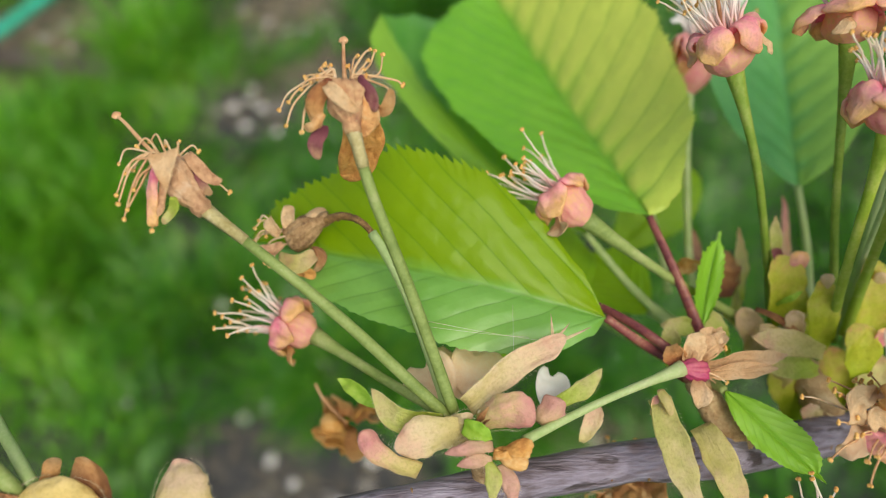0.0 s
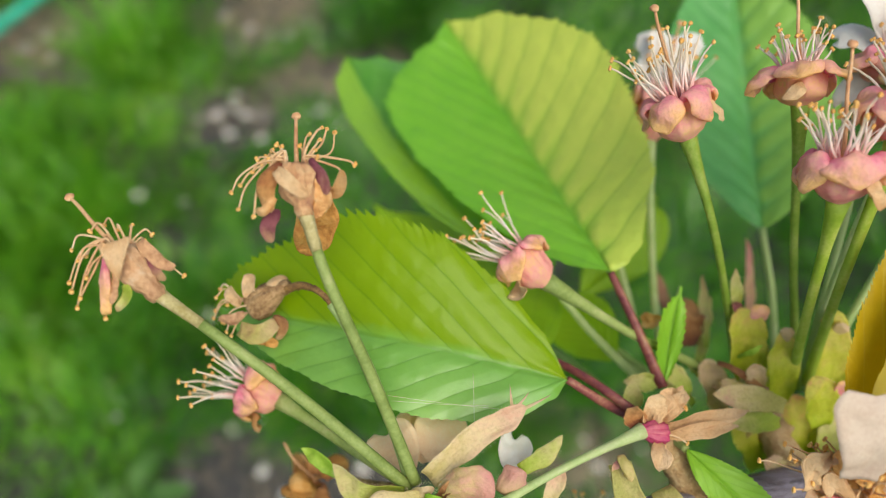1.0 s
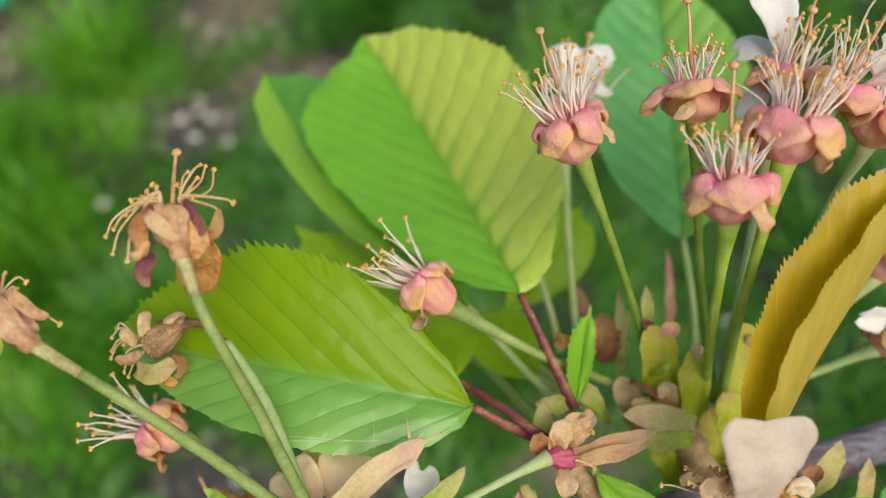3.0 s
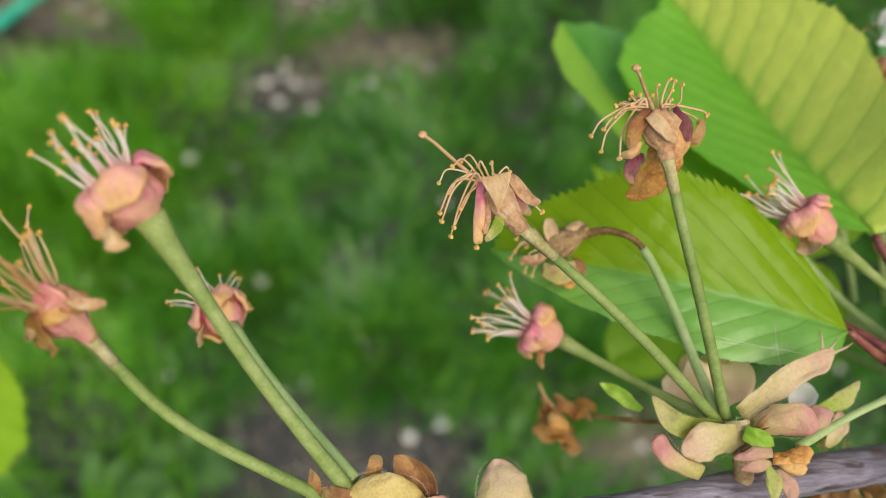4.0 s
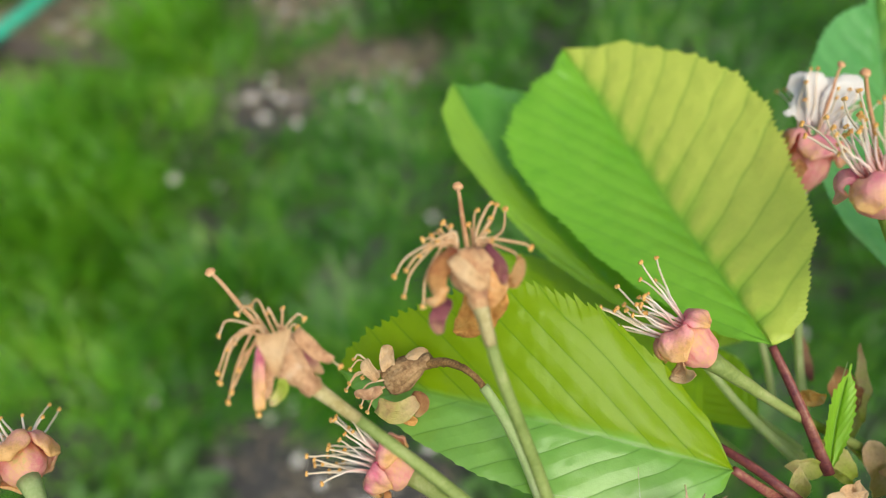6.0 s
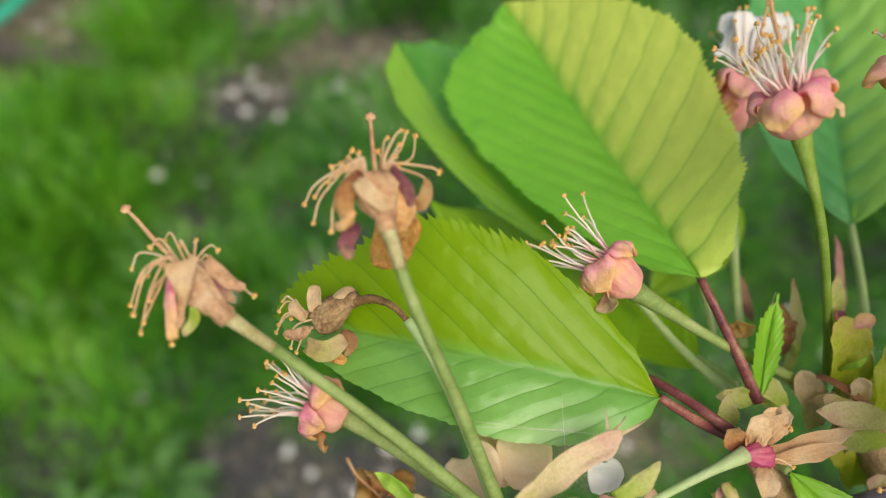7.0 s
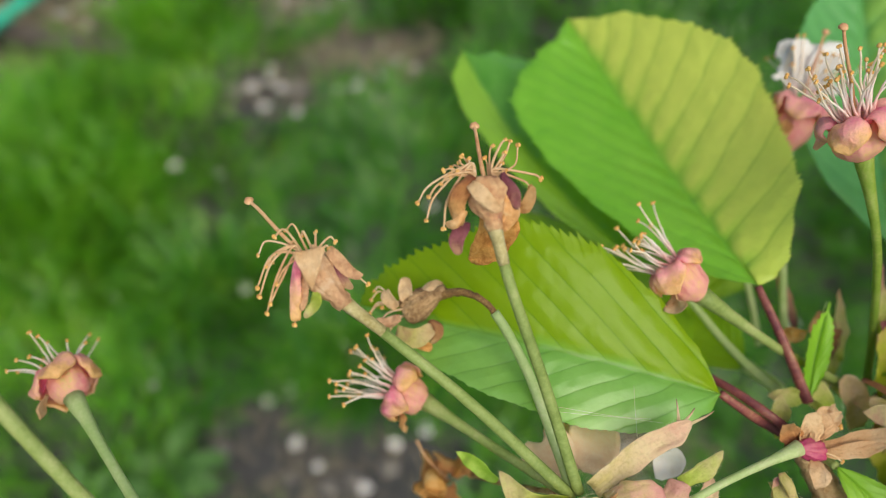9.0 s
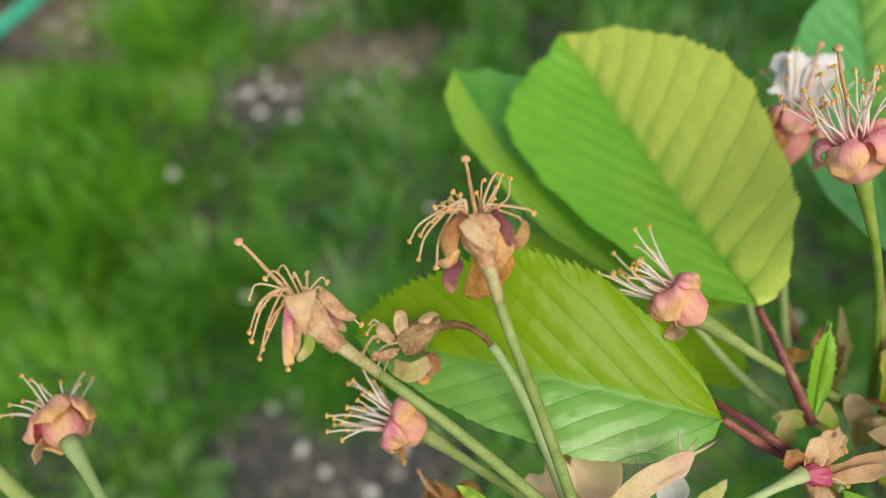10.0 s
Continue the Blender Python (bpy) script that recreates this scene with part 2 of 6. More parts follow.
SEPAL_DRY = scale_material("sepal_dry", [(0.05, (0.40, 0.12, 0.06)), (0.25, (0.66, 0.30, 0.11)), (0.55, (0.80, 0.44, 0.17)), (0.9, (0.85, 0.56, 0.28))], 18.0, 0.6, 0.38, 0.8)
SEPAL_PLUM = scale_material("sepal_plum", [(0.1, (0.22, 0.05, 0.08)), (0.5, (0.34, 0.11, 0.12)), (0.9, (0.62, 0.38, 0.20))], 18.0, 0.6, 0.15, 0.8)
NECK_DRY = tissue("neck_dry", [(0.15, (0.34, 0.27, 0.10)), (0.5, (0.48, 0.40, 0.19)), (0.85, (0.64, 0.54, 0.34))], 500, 2600, 0.7, 0.6, 0.1, None, 0.0003)
DRY_BROWN = tissue("dry_brown", [(0.15, (0.26, 0.14, 0.06)), (0.5, (0.50, 0.31, 0.15)), (0.85, (0.66, 0.48, 0.27))], 400, 2400, 0.75, 1.0, 0.05, None, 0.0005)
CRIMSON = tissue("cup_crimson", [(0.2, (0.22, 0.012, 0.05)), (0.55, (0.44, 0.05, 0.13)), (0.9, (0.56, 0.14, 0.17))], 300, 1500, 0.45, 0.3, 0.15)


def filament_material():
    """Rose-pink where it leaves the cup, white further out."""
    m, n, l, p = nodes_of("filament_pale")
    tc, far = n.new("ShaderNodeTexCoord"), n.new("ShaderNodeVectorMath")
    far.operation = "LENGTH"
    l.new(tc.outputs["Object"], far.inputs[0])
    info = n.new("ShaderNodeObjectInfo")
    f = math_node(n, l, "ADD", math_node(n, l, "MULTIPLY", far.outputs["Value"], 160.0), math_node(n, l, "MULTIPLY", info.outputs["Random"], 0.3))
    colour = ramp_node(n, l, f, [(0.05, (0.88, 0.36, 0.38)), (0.40, (0.92, 0.64, 0.58)), (0.80, (0.93, 0.84, 0.77)), (1.0, (0.90, 0.76, 0.60))])
    return finish(m, n, l, p, colour, 0.45, noise_node(n, l, 2500, 2), 0.2, 0.0002, None, 0.35)


FILAMENT = filament_material()
FILAMENT_DRY = tissue("filament_dry", [(0.2, (0.68, 0.36, 0.18)), (0.55, (0.80, 0.54, 0.30)), (0.9, (0.90, 0.74, 0.56))], 200, 2500, 0.55, 0.3, 0.3)
ANTHER = tissue("anther", [(0.2, (0.66, 0.30, 0.07)), (0.6, (0.84, 0.48, 0.15)), (0.9, (0.90, 0.62, 0.28))], 900, 5000, 0.7, 0.6, 0.05)
STYLE = tissue("style_red", [(0.2, (0.52, 0.22, 0.10)), (0.6, (0.70, 0.39, 0.20)), (0.9, (0.78, 0.54, 0.32))], 300, 3000, 0.55, 0.3, 0.15)
PETAL = tissue("petal_white", [(0.1, (0.80, 0.70, 0.66)), (0.5, (0.86, 0.80, 0.76)), (0.9, (0.88, 0.86, 0.84))], 200, 2500, 0.5, 0.3, 0.35)
PETAL_CREAM = tissue("petal_cream", [(0.1, (0.84, 0.58, 0.36)), (0.5, (0.89, 0.70, 0.48)), (0.9, (0.90, 0.78, 0.60))], 160, 2500, 0.55, 0.4, 0.45)
SCALE_PINK = scale_material("scale_pink", [(0.1, (0.70, 0.60, 0.20)), (0.36, (0.80, 0.60, 0.30)), (0.58, (0.80, 0.46, 0.34)), (0.9, (0.74, 0.32, 0.30))], 10.0, thin=0.4, bump=0.4)
SCALE_TAN = scale_material("scale_tan", [(0.1, (0.72, 0.60, 0.26)), (0.4, (0.84, 0.67, 0.40)), (0.7, (0.84, 0.58, 0.40)), (0.95, (0.76, 0.40, 0.28))], 10.0, thin=0.38, bump=0.5)
SCALE_GREEN = scale_material("scale_green", [(0.1, (0.56, 0.66, 0.11)), (0.42, (0.72, 0.72, 0.24)), (0.68, (0.80, 0.71, 0.35)), (0.95, (0.74, 0.50, 0.30))], 10.0, thin=0.55, bump=0.4)
SCALE_BROWN = scale_material("scale_brown", [(0.1, (0.16, 0.06, 0.03)), (0.45, (0.34, 0.15, 0.06)), (0.75, (0.50, 0.27, 0.11)), (0.95, (0.62, 0.42, 0.22))], thin=0.1)
SCALE_YELLOW = scale_material("scale_yellow", [(0.1, (0.62, 0.44, 0.12)), (0.5, (0.80, 0.60, 0.22)), (0.8, (0.82, 0.62, 0.27)), (0.97, (0.70, 0.33, 0.14))], 8.0, bump=0.4)
SCALE_CREAM = scale_material("scale_cream", [(0.1, (0.62, 0.50, 0.18)), (0.4, (0.76, 0.60, 0.32)), (0.7, (0.82, 0.62, 0.42)), (0.92, (0.76, 0.38, 0.32))], 6.0, thin=0.45, bump=0.3)
SCALE_OLIVE = scale_material("scale_olive", [(0.1, (0.64, 0.44, 0.20)), (0.3, (0.64, 0.56, 0.18)), (0.55, (0.74, 0.62, 0.27)), (0.8, (0.78, 0.57, 0.32)), (0.97, (0.62, 0.50, 0.22))], 16.0, thin=0.45, bump=0.5)
SCALE_MAUVE = scale_material("scale_mauve", [(0.1, (0.66, 0.44, 0.26)), (0.5, (0.64, 0.34, 0.27)), (0.9, (0.52, 0.23, 0.20))], 10.0, bump=0.3)
CUP_FADED = tissue("cup_faded", [(0.15, (0.46, 0.23, 0.12)), (0.5, (0.68, 0.40, 0.22)), (0.85, (0.79, 0.59, 0.40))], 420, 1800, 0.7, 0.8, 0.25, None, 0.0004)
CUP_PLUM = tissue("cup_plum", [(0.15, (0.34, 0.14, 0.09)), (0.5, (0.60, 0.32, 0.16)), (0.85, (0.75, 0.49, 0.26))], 420, 1800, 0.7, 0.8, 0.2, None, 0.0004)
FLAP_TAN = scale_material("flap_tan", [(0.05, (0.80, 0.50, 0.25)), (0.5, (0.90, 0.65, 0.38)), (0.95, (0.76, 0.44, 0.20))], 14.0, 0.6, 0.35, 0.6)
PETAL_TAN = scale_material("petal_tan", [(0.08, (0.62, 0.34, 0.16)), (0.4, (0.84, 0.54, 0.29)), (0.9, (0.90, 0.68, 0.44))], 16.0, 0.6, 0.35, 0.7)
SCALE_CLEAR = scale_material("scale_clear", [(0.1, (0.60, 0.58, 0.17)), (0.45, (0.76, 0.67, 0.29)), (0.75, (0.82, 0.68, 0.40)), (0.95, (0.78, 0.52, 0.36))], 16.0, 0.45, 0.5, 0.5)
BRACT_LIME = scale_material("bract_lime", [(0.1, (0.50, 0.58, 0.03)), (0.45, (0.64, 0.66, 0.07)), (0.75, (0.74, 0.66, 0.14)), (0.97, (0.80, 0.50, 0.22))], 7.0, 0.45, 0.5, 0.3)
SPROUT = tissue("sprout_green", [(0.15, (0.22, 0.42, 0.025)), (0.55, (0.34, 0.54, 0.05)), (0.9, (0.48, 0.62, 0.10))], 200, 1800, 0.45, 0.5, 0.35)
ORANGE_DRY = tissue("orange_dry", [(0.15, (0.58, 0.24, 0.06)), (0.5, (0.84, 0.45, 0.13)), (0.85, (0.90, 0.60, 0.26))], 420, 1800, 0.7, 0.8, 0.35, None, 0.0004)
HAIR = tissue("hair", [(0.2, (0.60, 0.48, 0.28)), (0.8, (0.78, 0.70, 0.50))], 500, 2500, 0.5, 0.1, 0.3)


def bark_material():
    m, n, l, p = nodes_of("bark")
    long = noise_node(n, l, 60, 5, stretch=(6, 30, 30))
    fine = noise_node(n, l, 900, 5, stretch=(0.25, 1.4, 1.4))
    patch = noise_node(n, l, 90, 3, stretch=(0.6, 1, 1))
    f = math_node(n, l, "ADD", math_node(n, l, "MULTIPLY", fine, 0.62), math_node(n, l, "MULTIPLY", patch, 0.5))
    colour = ramp_node(n, l, math_node(n, l, "SUBTRACT", f, 0.04), [(0.30, (0.03, 0.018, 0.02)), (0.42, (0.13, 0.095, 0.11)), (0.56, (0.24, 0.20, 0.25)), (0.74, (0.38, 0.34, 0.41))])
    worn = ramp_node(n, l, patch, [(0.60, (0, 0, 0)), (0.66, (1, 1, 1))])
    colour = mix_node(n, l, math_node(n, l, "MULTIPLY", worn, 0.75), colour, (0.13, 0.055, 0.035))
    dash = ramp_node(n, l, noise_node(n, l, 420, 3, stretch=(0.35, 1.5, 1.5)), [(0.34, (1, 1, 1)), (0.42, (0, 0, 0))])
    colour = mix_node(n, l, math_node(n, l, "MULTIPLY", dash, 0.8), colour, (0.03, 0.015, 0.012))
    p.inputs["Specular IOR Level"].default_value = 0.4
    return finish(m, n, l, p, colour, 0.48, fine, 0.9, 0.0008)


BARK = bark_material()


def ground_material():
    m, n, l, p = nodes_of("soil")
    a = noise_node(n, l, 9, 6)
    b = noise_node(n, l, 130, 6)
    c = noise_node(n, l, 700, 4)
    f = math_node(n, l, "ADD", math_node(n, l, "MULTIPLY", b, 0.9), math_node(n, l, "MULTIPLY", c, 0.35))
    soil = ramp_node(n, l, math_node(n, l, "SUBTRACT", f, 0.12), [(0.25, (0.014, 0.0125, 0.0125)), (0.5, (0.044, 0.041, 0.041)), (0.75, (0.095, 0.089, 0.087))])
    moss = ramp_node(n, l, a, [(0.50, (0, 0, 0)), (0.62, (1, 1, 1))])
    colour = mix_node(n, l, math_node(n, l, "MULTIPLY", moss, 0.45), soil, (0.06, 0.09, 0.025))
    return finish(m, n, l, p, colour, 0.85, b, 0.9, 0.006)


def blade_material(name, stops, thin=0.3, rough=0.45):
    """Grass and straw: one shade a blade."""
    m, n, l, p = nodes_of(name)
    geo = n.new("ShaderNodeNewGeometry")
    patch = noise_node(n, l, 7, 3)
    f = math_node(n, l, "ADD", math_node(n, l, "MULTIPLY", geo.outputs["Random Per Island"], 0.62), math_node(n, l, "MULTIPLY", patch, 0.7))
    colour = ramp_node(n, l, math_node(n, l, "SUBTRACT", f, 0.15), stops)
    fine = noise_node(n, l, 900, 2)
    p.inputs["Specular IOR Level"].default_value = 0.6
    return finish(m, n, l, p, colour, rough, fine, 0.2, 0.0005, None, thin)


SOIL = ground_material()
THATCH = tissue("thatch", [(0.2, (0.012, 0.045, 0.005)), (0.5, (0.026, 0.085, 0.009)), (0.85, (0.055, 0.14, 0.016))], 6, 160, 0.9, 1.0, 0.0, None, 0.01)
GRASS = blade_material("grass", [(0.0, (0.018, 0.088, 0.008)), (0.35, (0.050, 0.19, 0.014)), (0.7, (0.115, 0.32, 0.024)), (0.92, (0.25, 0.46, 0.045)), (1.0, (0.46, 0.45, 0.14))], 0.33, 0.25)
GRASS_LIGHT = blade_material("grass_light", [(0.0, (0.055, 0.21, 0.010)), (0.4, (0.125, 0.37, 0.016)), (0.8, (0.23, 0.50, 0.028)), (1.0, (0.40, 0.55, 0.08))], 0.40, 0.30)
STRAW = blade_material("straw", [(0.0, (0.17, 0.125, 0.08)), (0.5, (0.33, 0.26, 0.16)), (1.0, (0.50, 0.42, 0.28))], 0.15, 0.6)
ROPE = tissue("rope_green", [(0.2, (0.01, 0.22, 0.13)), (0.6, (0.03, 0.42, 0.27)), (0.9, (0.10, 0.55, 0.40))], 60, 700, 0.4, 0.5, 0.0)
STICK = tissue("dead_wood", [(0.15, (0.035, 0.025, 0.02)), (0.5, (0.11, 0.085, 0.07)), (0.85, (0.22, 0.18, 0.15))], 40, 300, 0.85, 1.0, 0.0, (1, 6, 6), 0.003)
STONE = tissue("stone", [(0.2, (0.12, 0.10, 0.09)), (0.6, (0.26, 0.23, 0.21)), (0.9, (0.40, 0.34, 0.28))], 60, 500, 0.8, 0.7, 0.0, None, 0.002)
DANDELION = tissue("dandelion_yellow", [(0.2, (0.80, 0.36, 0.0)), (0.8, (0.90, 0.58, 0.01))], 200, 1500, 0.6, 0.3, 0.2)


# ---- builders ----
def thing(name, at, label, category, group=""):
    ob = new(name)
    ob.empty_display_size = 0.005
    ob.location = at
    return tagged(ob, label, category, group)


def part(name, bm, material, parent, label="", at=None, smooth=True):
    """Links a bmesh, whose points are in the world, as one mesh under a thing or a part."""
    at = Vector(at if at is not None else origin(parent))
    me = bpy.data.meshes.new(name)
    bmesh.ops.translate(bm, verts=bm.verts, vec=-at)
    bmesh.ops.recalc_face_normals(bm, faces=bm.faces)
    bm.to_mesh(me)
    bm.free()
    me.polygons.foreach_set("use_smooth", [smooth] * len(me.polygons))
    me.materials.append(material)
    ob = new(name, me)
    if parent is None:
        ob.location = at
    else:
        ob.parent = parent
        ob.location = at - origin(parent)
    return tagged(ob, label)


def origin(ob):
    p = Vector(ob.location)
    while ob.parent:
        ob = ob.parent
        p += ob.location
    return p


def smooth_line(pts, steps=8):
    """A Catmull-Rom line through the points."""
    pts = [Vector(p) for p in pts]
    if len(pts) == 2:
        return [pts[0].lerp(pts[1], i / steps) for i in range(steps + 1)]
    ends = [2 * pts[0] - pts[1], *pts, 2 * pts[-1] - pts[-2]]
    out = []
    for a, b, c, d in zip(ends, ends[1:], ends[2:], ends[3:]):
        for i in range(steps):
            t = i / steps
            out.append(0.5 * (2 * b + (c - a) * t + (2 * a - 5 * b + 4 * c - d) * t * t + (3 * b - a - 3 * c + d) * t ** 3))
    return out + [pts[-1]]


def tube(line, radius, sides=8, bm=None, rough=0.0, seed=0.0, ribs=0, rib=0.0):
    """A tube along a line; radius(s) for s from 0 to 1, closed at both ends."""
    bm = bm or bmesh.new()
    n = len(line)
    rings = []
    ref = None
    for i, p in enumerate(line):
        d = (line[min(i + 1, n - 1)] - line[max(i - 1, 0)]).normalized()
        ref = (ref - d * ref.dot(d)) if ref is not None else d.orthogonal()
        ref.normalize()
        side = d.cross(ref)
        r = radius(i / (n - 1))
        ring = []
        for k in range(sides):
            a = 2 * math.pi * k / sides
            w = ref * math.cos(a) + side * math.sin(a)
            q = r * (1 + rib * math.cos(ribs * a))
            if rough:
                q *= 1 + rough * noise.noise((p + w * r) * (0.5 / max(r, 1e-4)) + Vector((seed, seed, 0)))
            ring.append(bm.verts.new(p + w * q))
        rings.append(ring)
    for a, b in zip(rings, rings[1:]):
        for k in range(sides):
            bm.faces.new((a[k], a[(k + 1) % sides], b[(k + 1) % sides], b[k]))
    bm.faces.new(rings[0][::-1])
    bm.faces.new(rings[-1])
    return bm


def blob(at, r, bm=None, stretch=(1, 1, 1), rough=0.15, seed=0.0, sub=2):
    bm = bm or bmesh.new()
    made = bmesh.ops.create_icosphere(bm, subdivisions=sub, radius=1.0)["verts"]
    at = Vector(at)
    for v in made:
        k = 1 + rough * noise.noise(v.co * 1.7 + Vector((seed, 3 * seed, -seed)))
        v.co = at + Vector([c * s * r * k for c, s in zip(v.co, stretch)])
    return bm


def flake(line, normal, width, thick, cup=0.0, wrinkle=0.0, seed=0.0, across=6, notch=0.0, stations=None):
    """A thin curved body along a line: sepals, petals, bud scales. width(s): half-width; cup: how far its edges rise, as a part of the half-width."""
    bm = bmesh.new()
    n = len(line)
    nrm = Vector(normal)
    tops, lows = [], []
    uvl = bm.loops.layers.uv.new("UVMap")
    where = {}
    for i, p in enumerate(line):
        s = stations[i] if stations else i / (n - 1)
        d = (line[min(i + 1, n - 1)] - line[max(i - 1, 0)]).normalized()
        k = nrm - d * nrm.dot(d)
        if k.length > 0.05:
            nrm = k.normalized()
        side = d.cross(nrm).normalized()
        w = width(s)
        ta, la = [], []
        for j in range(across + 1):
            v = 2 * j / across - 1
            q = p + side * (v * w) + nrm * (cup * w * v * v)
            if notch and s > 0.85:
                q -= d * notch * (1 - abs(v)) * (s - 0.85) / 0.15
            if wrinkle:
                q += nrm * wrinkle * (noise.noise(q * 380 + Vector((seed, seed * 2, 0))) + 0.5 * noise.noise(q * 950 + Vector((seed, 5, 0)))) + side * wrinkle * 0.7 * noise.noise(q * 330 + Vector((0, seed, 9)))
            h = thick * (0.5 if abs(v) < 0.99 else 0.15) * (1 if 0 < i < n - 1 else 0.4)
            ta.append(bm.verts.new(q + nrm * h))
            la.append(bm.verts.new(q - nrm * h))
            where[ta[-1]] = where[la[-1]] = (s, (v + 1) / 2)
        tops.append(ta)
        lows.append(la)
    for i in range(n - 1):
        for j in range(across):
            bm.faces.new((tops[i][j], tops[i][j + 1], tops[i + 1][j + 1], tops[i + 1][j]))
            bm.faces.new((lows[i][j], lows[i + 1][j], lows[i + 1][j + 1], lows[i][j + 1]))
        for j in (0, across):
            bm.faces.new((tops[i][j], tops[i + 1][j], lows[i + 1][j], lows[i][j]))
    for i in (0, n - 1):
        for j in range(across):
            bm.faces.new((tops[i][j], lows[i][j], lows[i][j + 1], tops[i][j + 1]))
    for f in bm.faces:
        for lp in f.loops:
            lp[uvl].uv = where[lp.vert]
    return bm


def oval(w, peak=0.5, base=0.25, tip=0.1):
    """A half-width that swells to w at peak."""
    def f(s):
        if s < peak:
            k = s / peak
            return w * (base + (1 - base) * math.sin(k * math.pi / 2))
        k = (s - peak) / (1 - peak)
        return w * (tip + (1 - tip) * math.sqrt(max(0.0, 1 - k * k)))
    return f


VIEW = Vector((0, -0.5, 0.866))  # the way from the plant to where one stands


# ---- leaves ----
def eased(knots, s):
    """A smooth curve through (place, value) knots."""
    for (a, p), (b, q) in zip(knots, knots[1:]):
        if s <= b:
            k = (s - a) / (b - a)
            return p + (q - p) * (k * k * (3 - 2 * k) * 0.45 + k * 0.55)
    return knots[-1][1]


def leaf(base, tip, mid, edge_a, edge_b, material, label, petiole=None, petiole_material=PETIOLE, peak=0.45, teeth=48, tooth=0.03, pleat=0.00022,
         wave=0.0008, droop=0.0, sharp=1.0, drip=0.10, fore_a=0.10, fore_b=0.10, name="cherry_leaf", stalk=0.0006, group="leaves of the branch",
         shape_a=None, shape_b=None, pairs=9.0, lean=3.0, calm_a=1.0, calm_b=1.0):
    """A toothed leaf. The midrib runs base, mid, tip; edge_a and edge_b lie on its two margins half way along.
    shape_a, shape_b: the width of a half along the midrib, as a part of the width half way."""
    base, tip, mid, edge_a, edge_b = (Vector(p) for p in (base, tip, mid, edge_a, edge_b))
    ob = thing(name, petiole[-1] if petiole else base, label, "leaf", group)
    ctrl = 2 * mid - (base + tip) / 2
    rows, cols = teeth * 4, 14
    spread = {1: edge_a - mid, -1: edge_b - mid}
    axis = (tip - base).normalized()
    seed = (base.x * 97 + base.y * 31) * 10

    def half(s, j=-1):
        knots = shape_a if j >= 0 else shape_b
        if knots:
            return eased(knots, s)
        if s < peak:
            return math.sin(s / peak * math.pi / 2) ** 0.8
        k = min(1.0, (s - peak) / (1 - drip - peak))
        body = max(0.0, 1 - k ** 2.2) ** sharp
        return max(body, 0.20 * (1 - max(0.0, s - 1 + 2 * drip) / (2 * drip)) ** 0.8)

    bm = bmesh.new()
    uvl, vein_uv = bm.loops.layers.uv.new("UVMap"), bm.loops.layers.uv.new("veins")
    grid, uvs, course = [], {}, {}
    top = {1: half(0.5, 1), -1: half(0.5)}
    for i in range(rows + 1):
        s = i / rows
        c = base * (1 - s) ** 2 + ctrl * 2 * s * (1 - s) + tip * s * s
        line = []
        for j in range(-cols, cols + 1):
            v = math.copysign(abs(j / cols) ** 1.2, j)
            hand = 1 if j >= 0 else -1
            side = spread[hand]
            up = side.cross(axis)
            up = up.normalized() * (1 if up.dot(VIEW) > 0 else -1)
            w = half(s, j) / top[hand]
            reach = abs(v) * w * (1 + 0.04 * noise.noise(Vector((s * 7, 5.5 - 2.5 * hand, seed))) + 0.02 * noise.noise(Vector((s * 19, 3.5 + 1.5 * hand, seed))))
            fringe = 0.0
            if abs(j) == cols and 0.03 < s < 0.985:
                big = 0.55 + 0.9 * abs(noise.noise(Vector((i // 4 * 1.37, 4.0 * hand, seed)))) + 0.35 * (i // 4 % 2)
                fringe = tooth * (calm_a if hand > 0 else calm_b) * (0.0, 0.55, 1.0, 0.15)[i % 4] * big * (0.3 + 0.7 * min(1.0, w))
            ph = s * pairs - abs(v) * w * lean + 0.16 * hand + 0.14 * noise.noise(Vector((s * 5, v * 2, seed + 4)))
            tri = abs((ph % 1.0) - 0.5) * 2
            bulge = (1 - tri ** 3) * min(1.0, abs(v) * 6) * (1 - abs(v) ** 4) * min(1.0, 5 * w)
            q = c + side * (reach + fringe) + axis * ((fore_a if j >= 0 else fore_b) * side.length * abs(v) * min(1.0, 1.6 * s) * min(1.0, 2 * w))
            q += axis * (fringe * side.length * 0.7)
            q += up * (pleat * (calm_a if hand > 0 else calm_b) * bulge * (0.75 + 0.5 * noise.noise(Vector((s * 9, v * 4, seed + 2)))))
            q += up * (0.22 * pleat * bulge * noise.noise(Vector((s * 60, v * 26, seed))))
            q += up * (wave * noise.noise(Vector((s * 3.3, v * 1.6, seed))) * (0.3 + abs(v)))
            q += up * (wave * 0.55 * noise.noise(Vector((s * 13, 3.0 * hand, seed))) * v ** 4)
            q -= up * (droop * side.length * v * v)
            q += up * (0.0003 * (1 - min(1, abs(v) * 8)) * -1)
            vert = bm.verts.new(q)
            uvs[vert], course[vert] = (s, (v + 1) / 2), (ph - 0.16 * hand, abs(v))
            line.append(vert)
        grid.append(line)
    for a, b in zip(grid, grid[1:]):
        for j in range(2 * cols):
            f = bm.faces.new((a[j], a[j + 1], b[j + 1], b[j]))
            shift = 0.16 if j >= cols else -0.16
            for lp in f.loops:
                lp[uvl].uv = uvs[lp.vert]
                lp[vein_uv].uv = (course[lp.vert][0] + shift, course[lp.vert][1])
    part("blade", bm, material, ob)
    rib = [base * (1 - s) ** 2 + ctrl * 2 * s * (1 - s) + tip * s * s + VIEW * -0.0010 for s in [k / 14 for k in range(15)]]
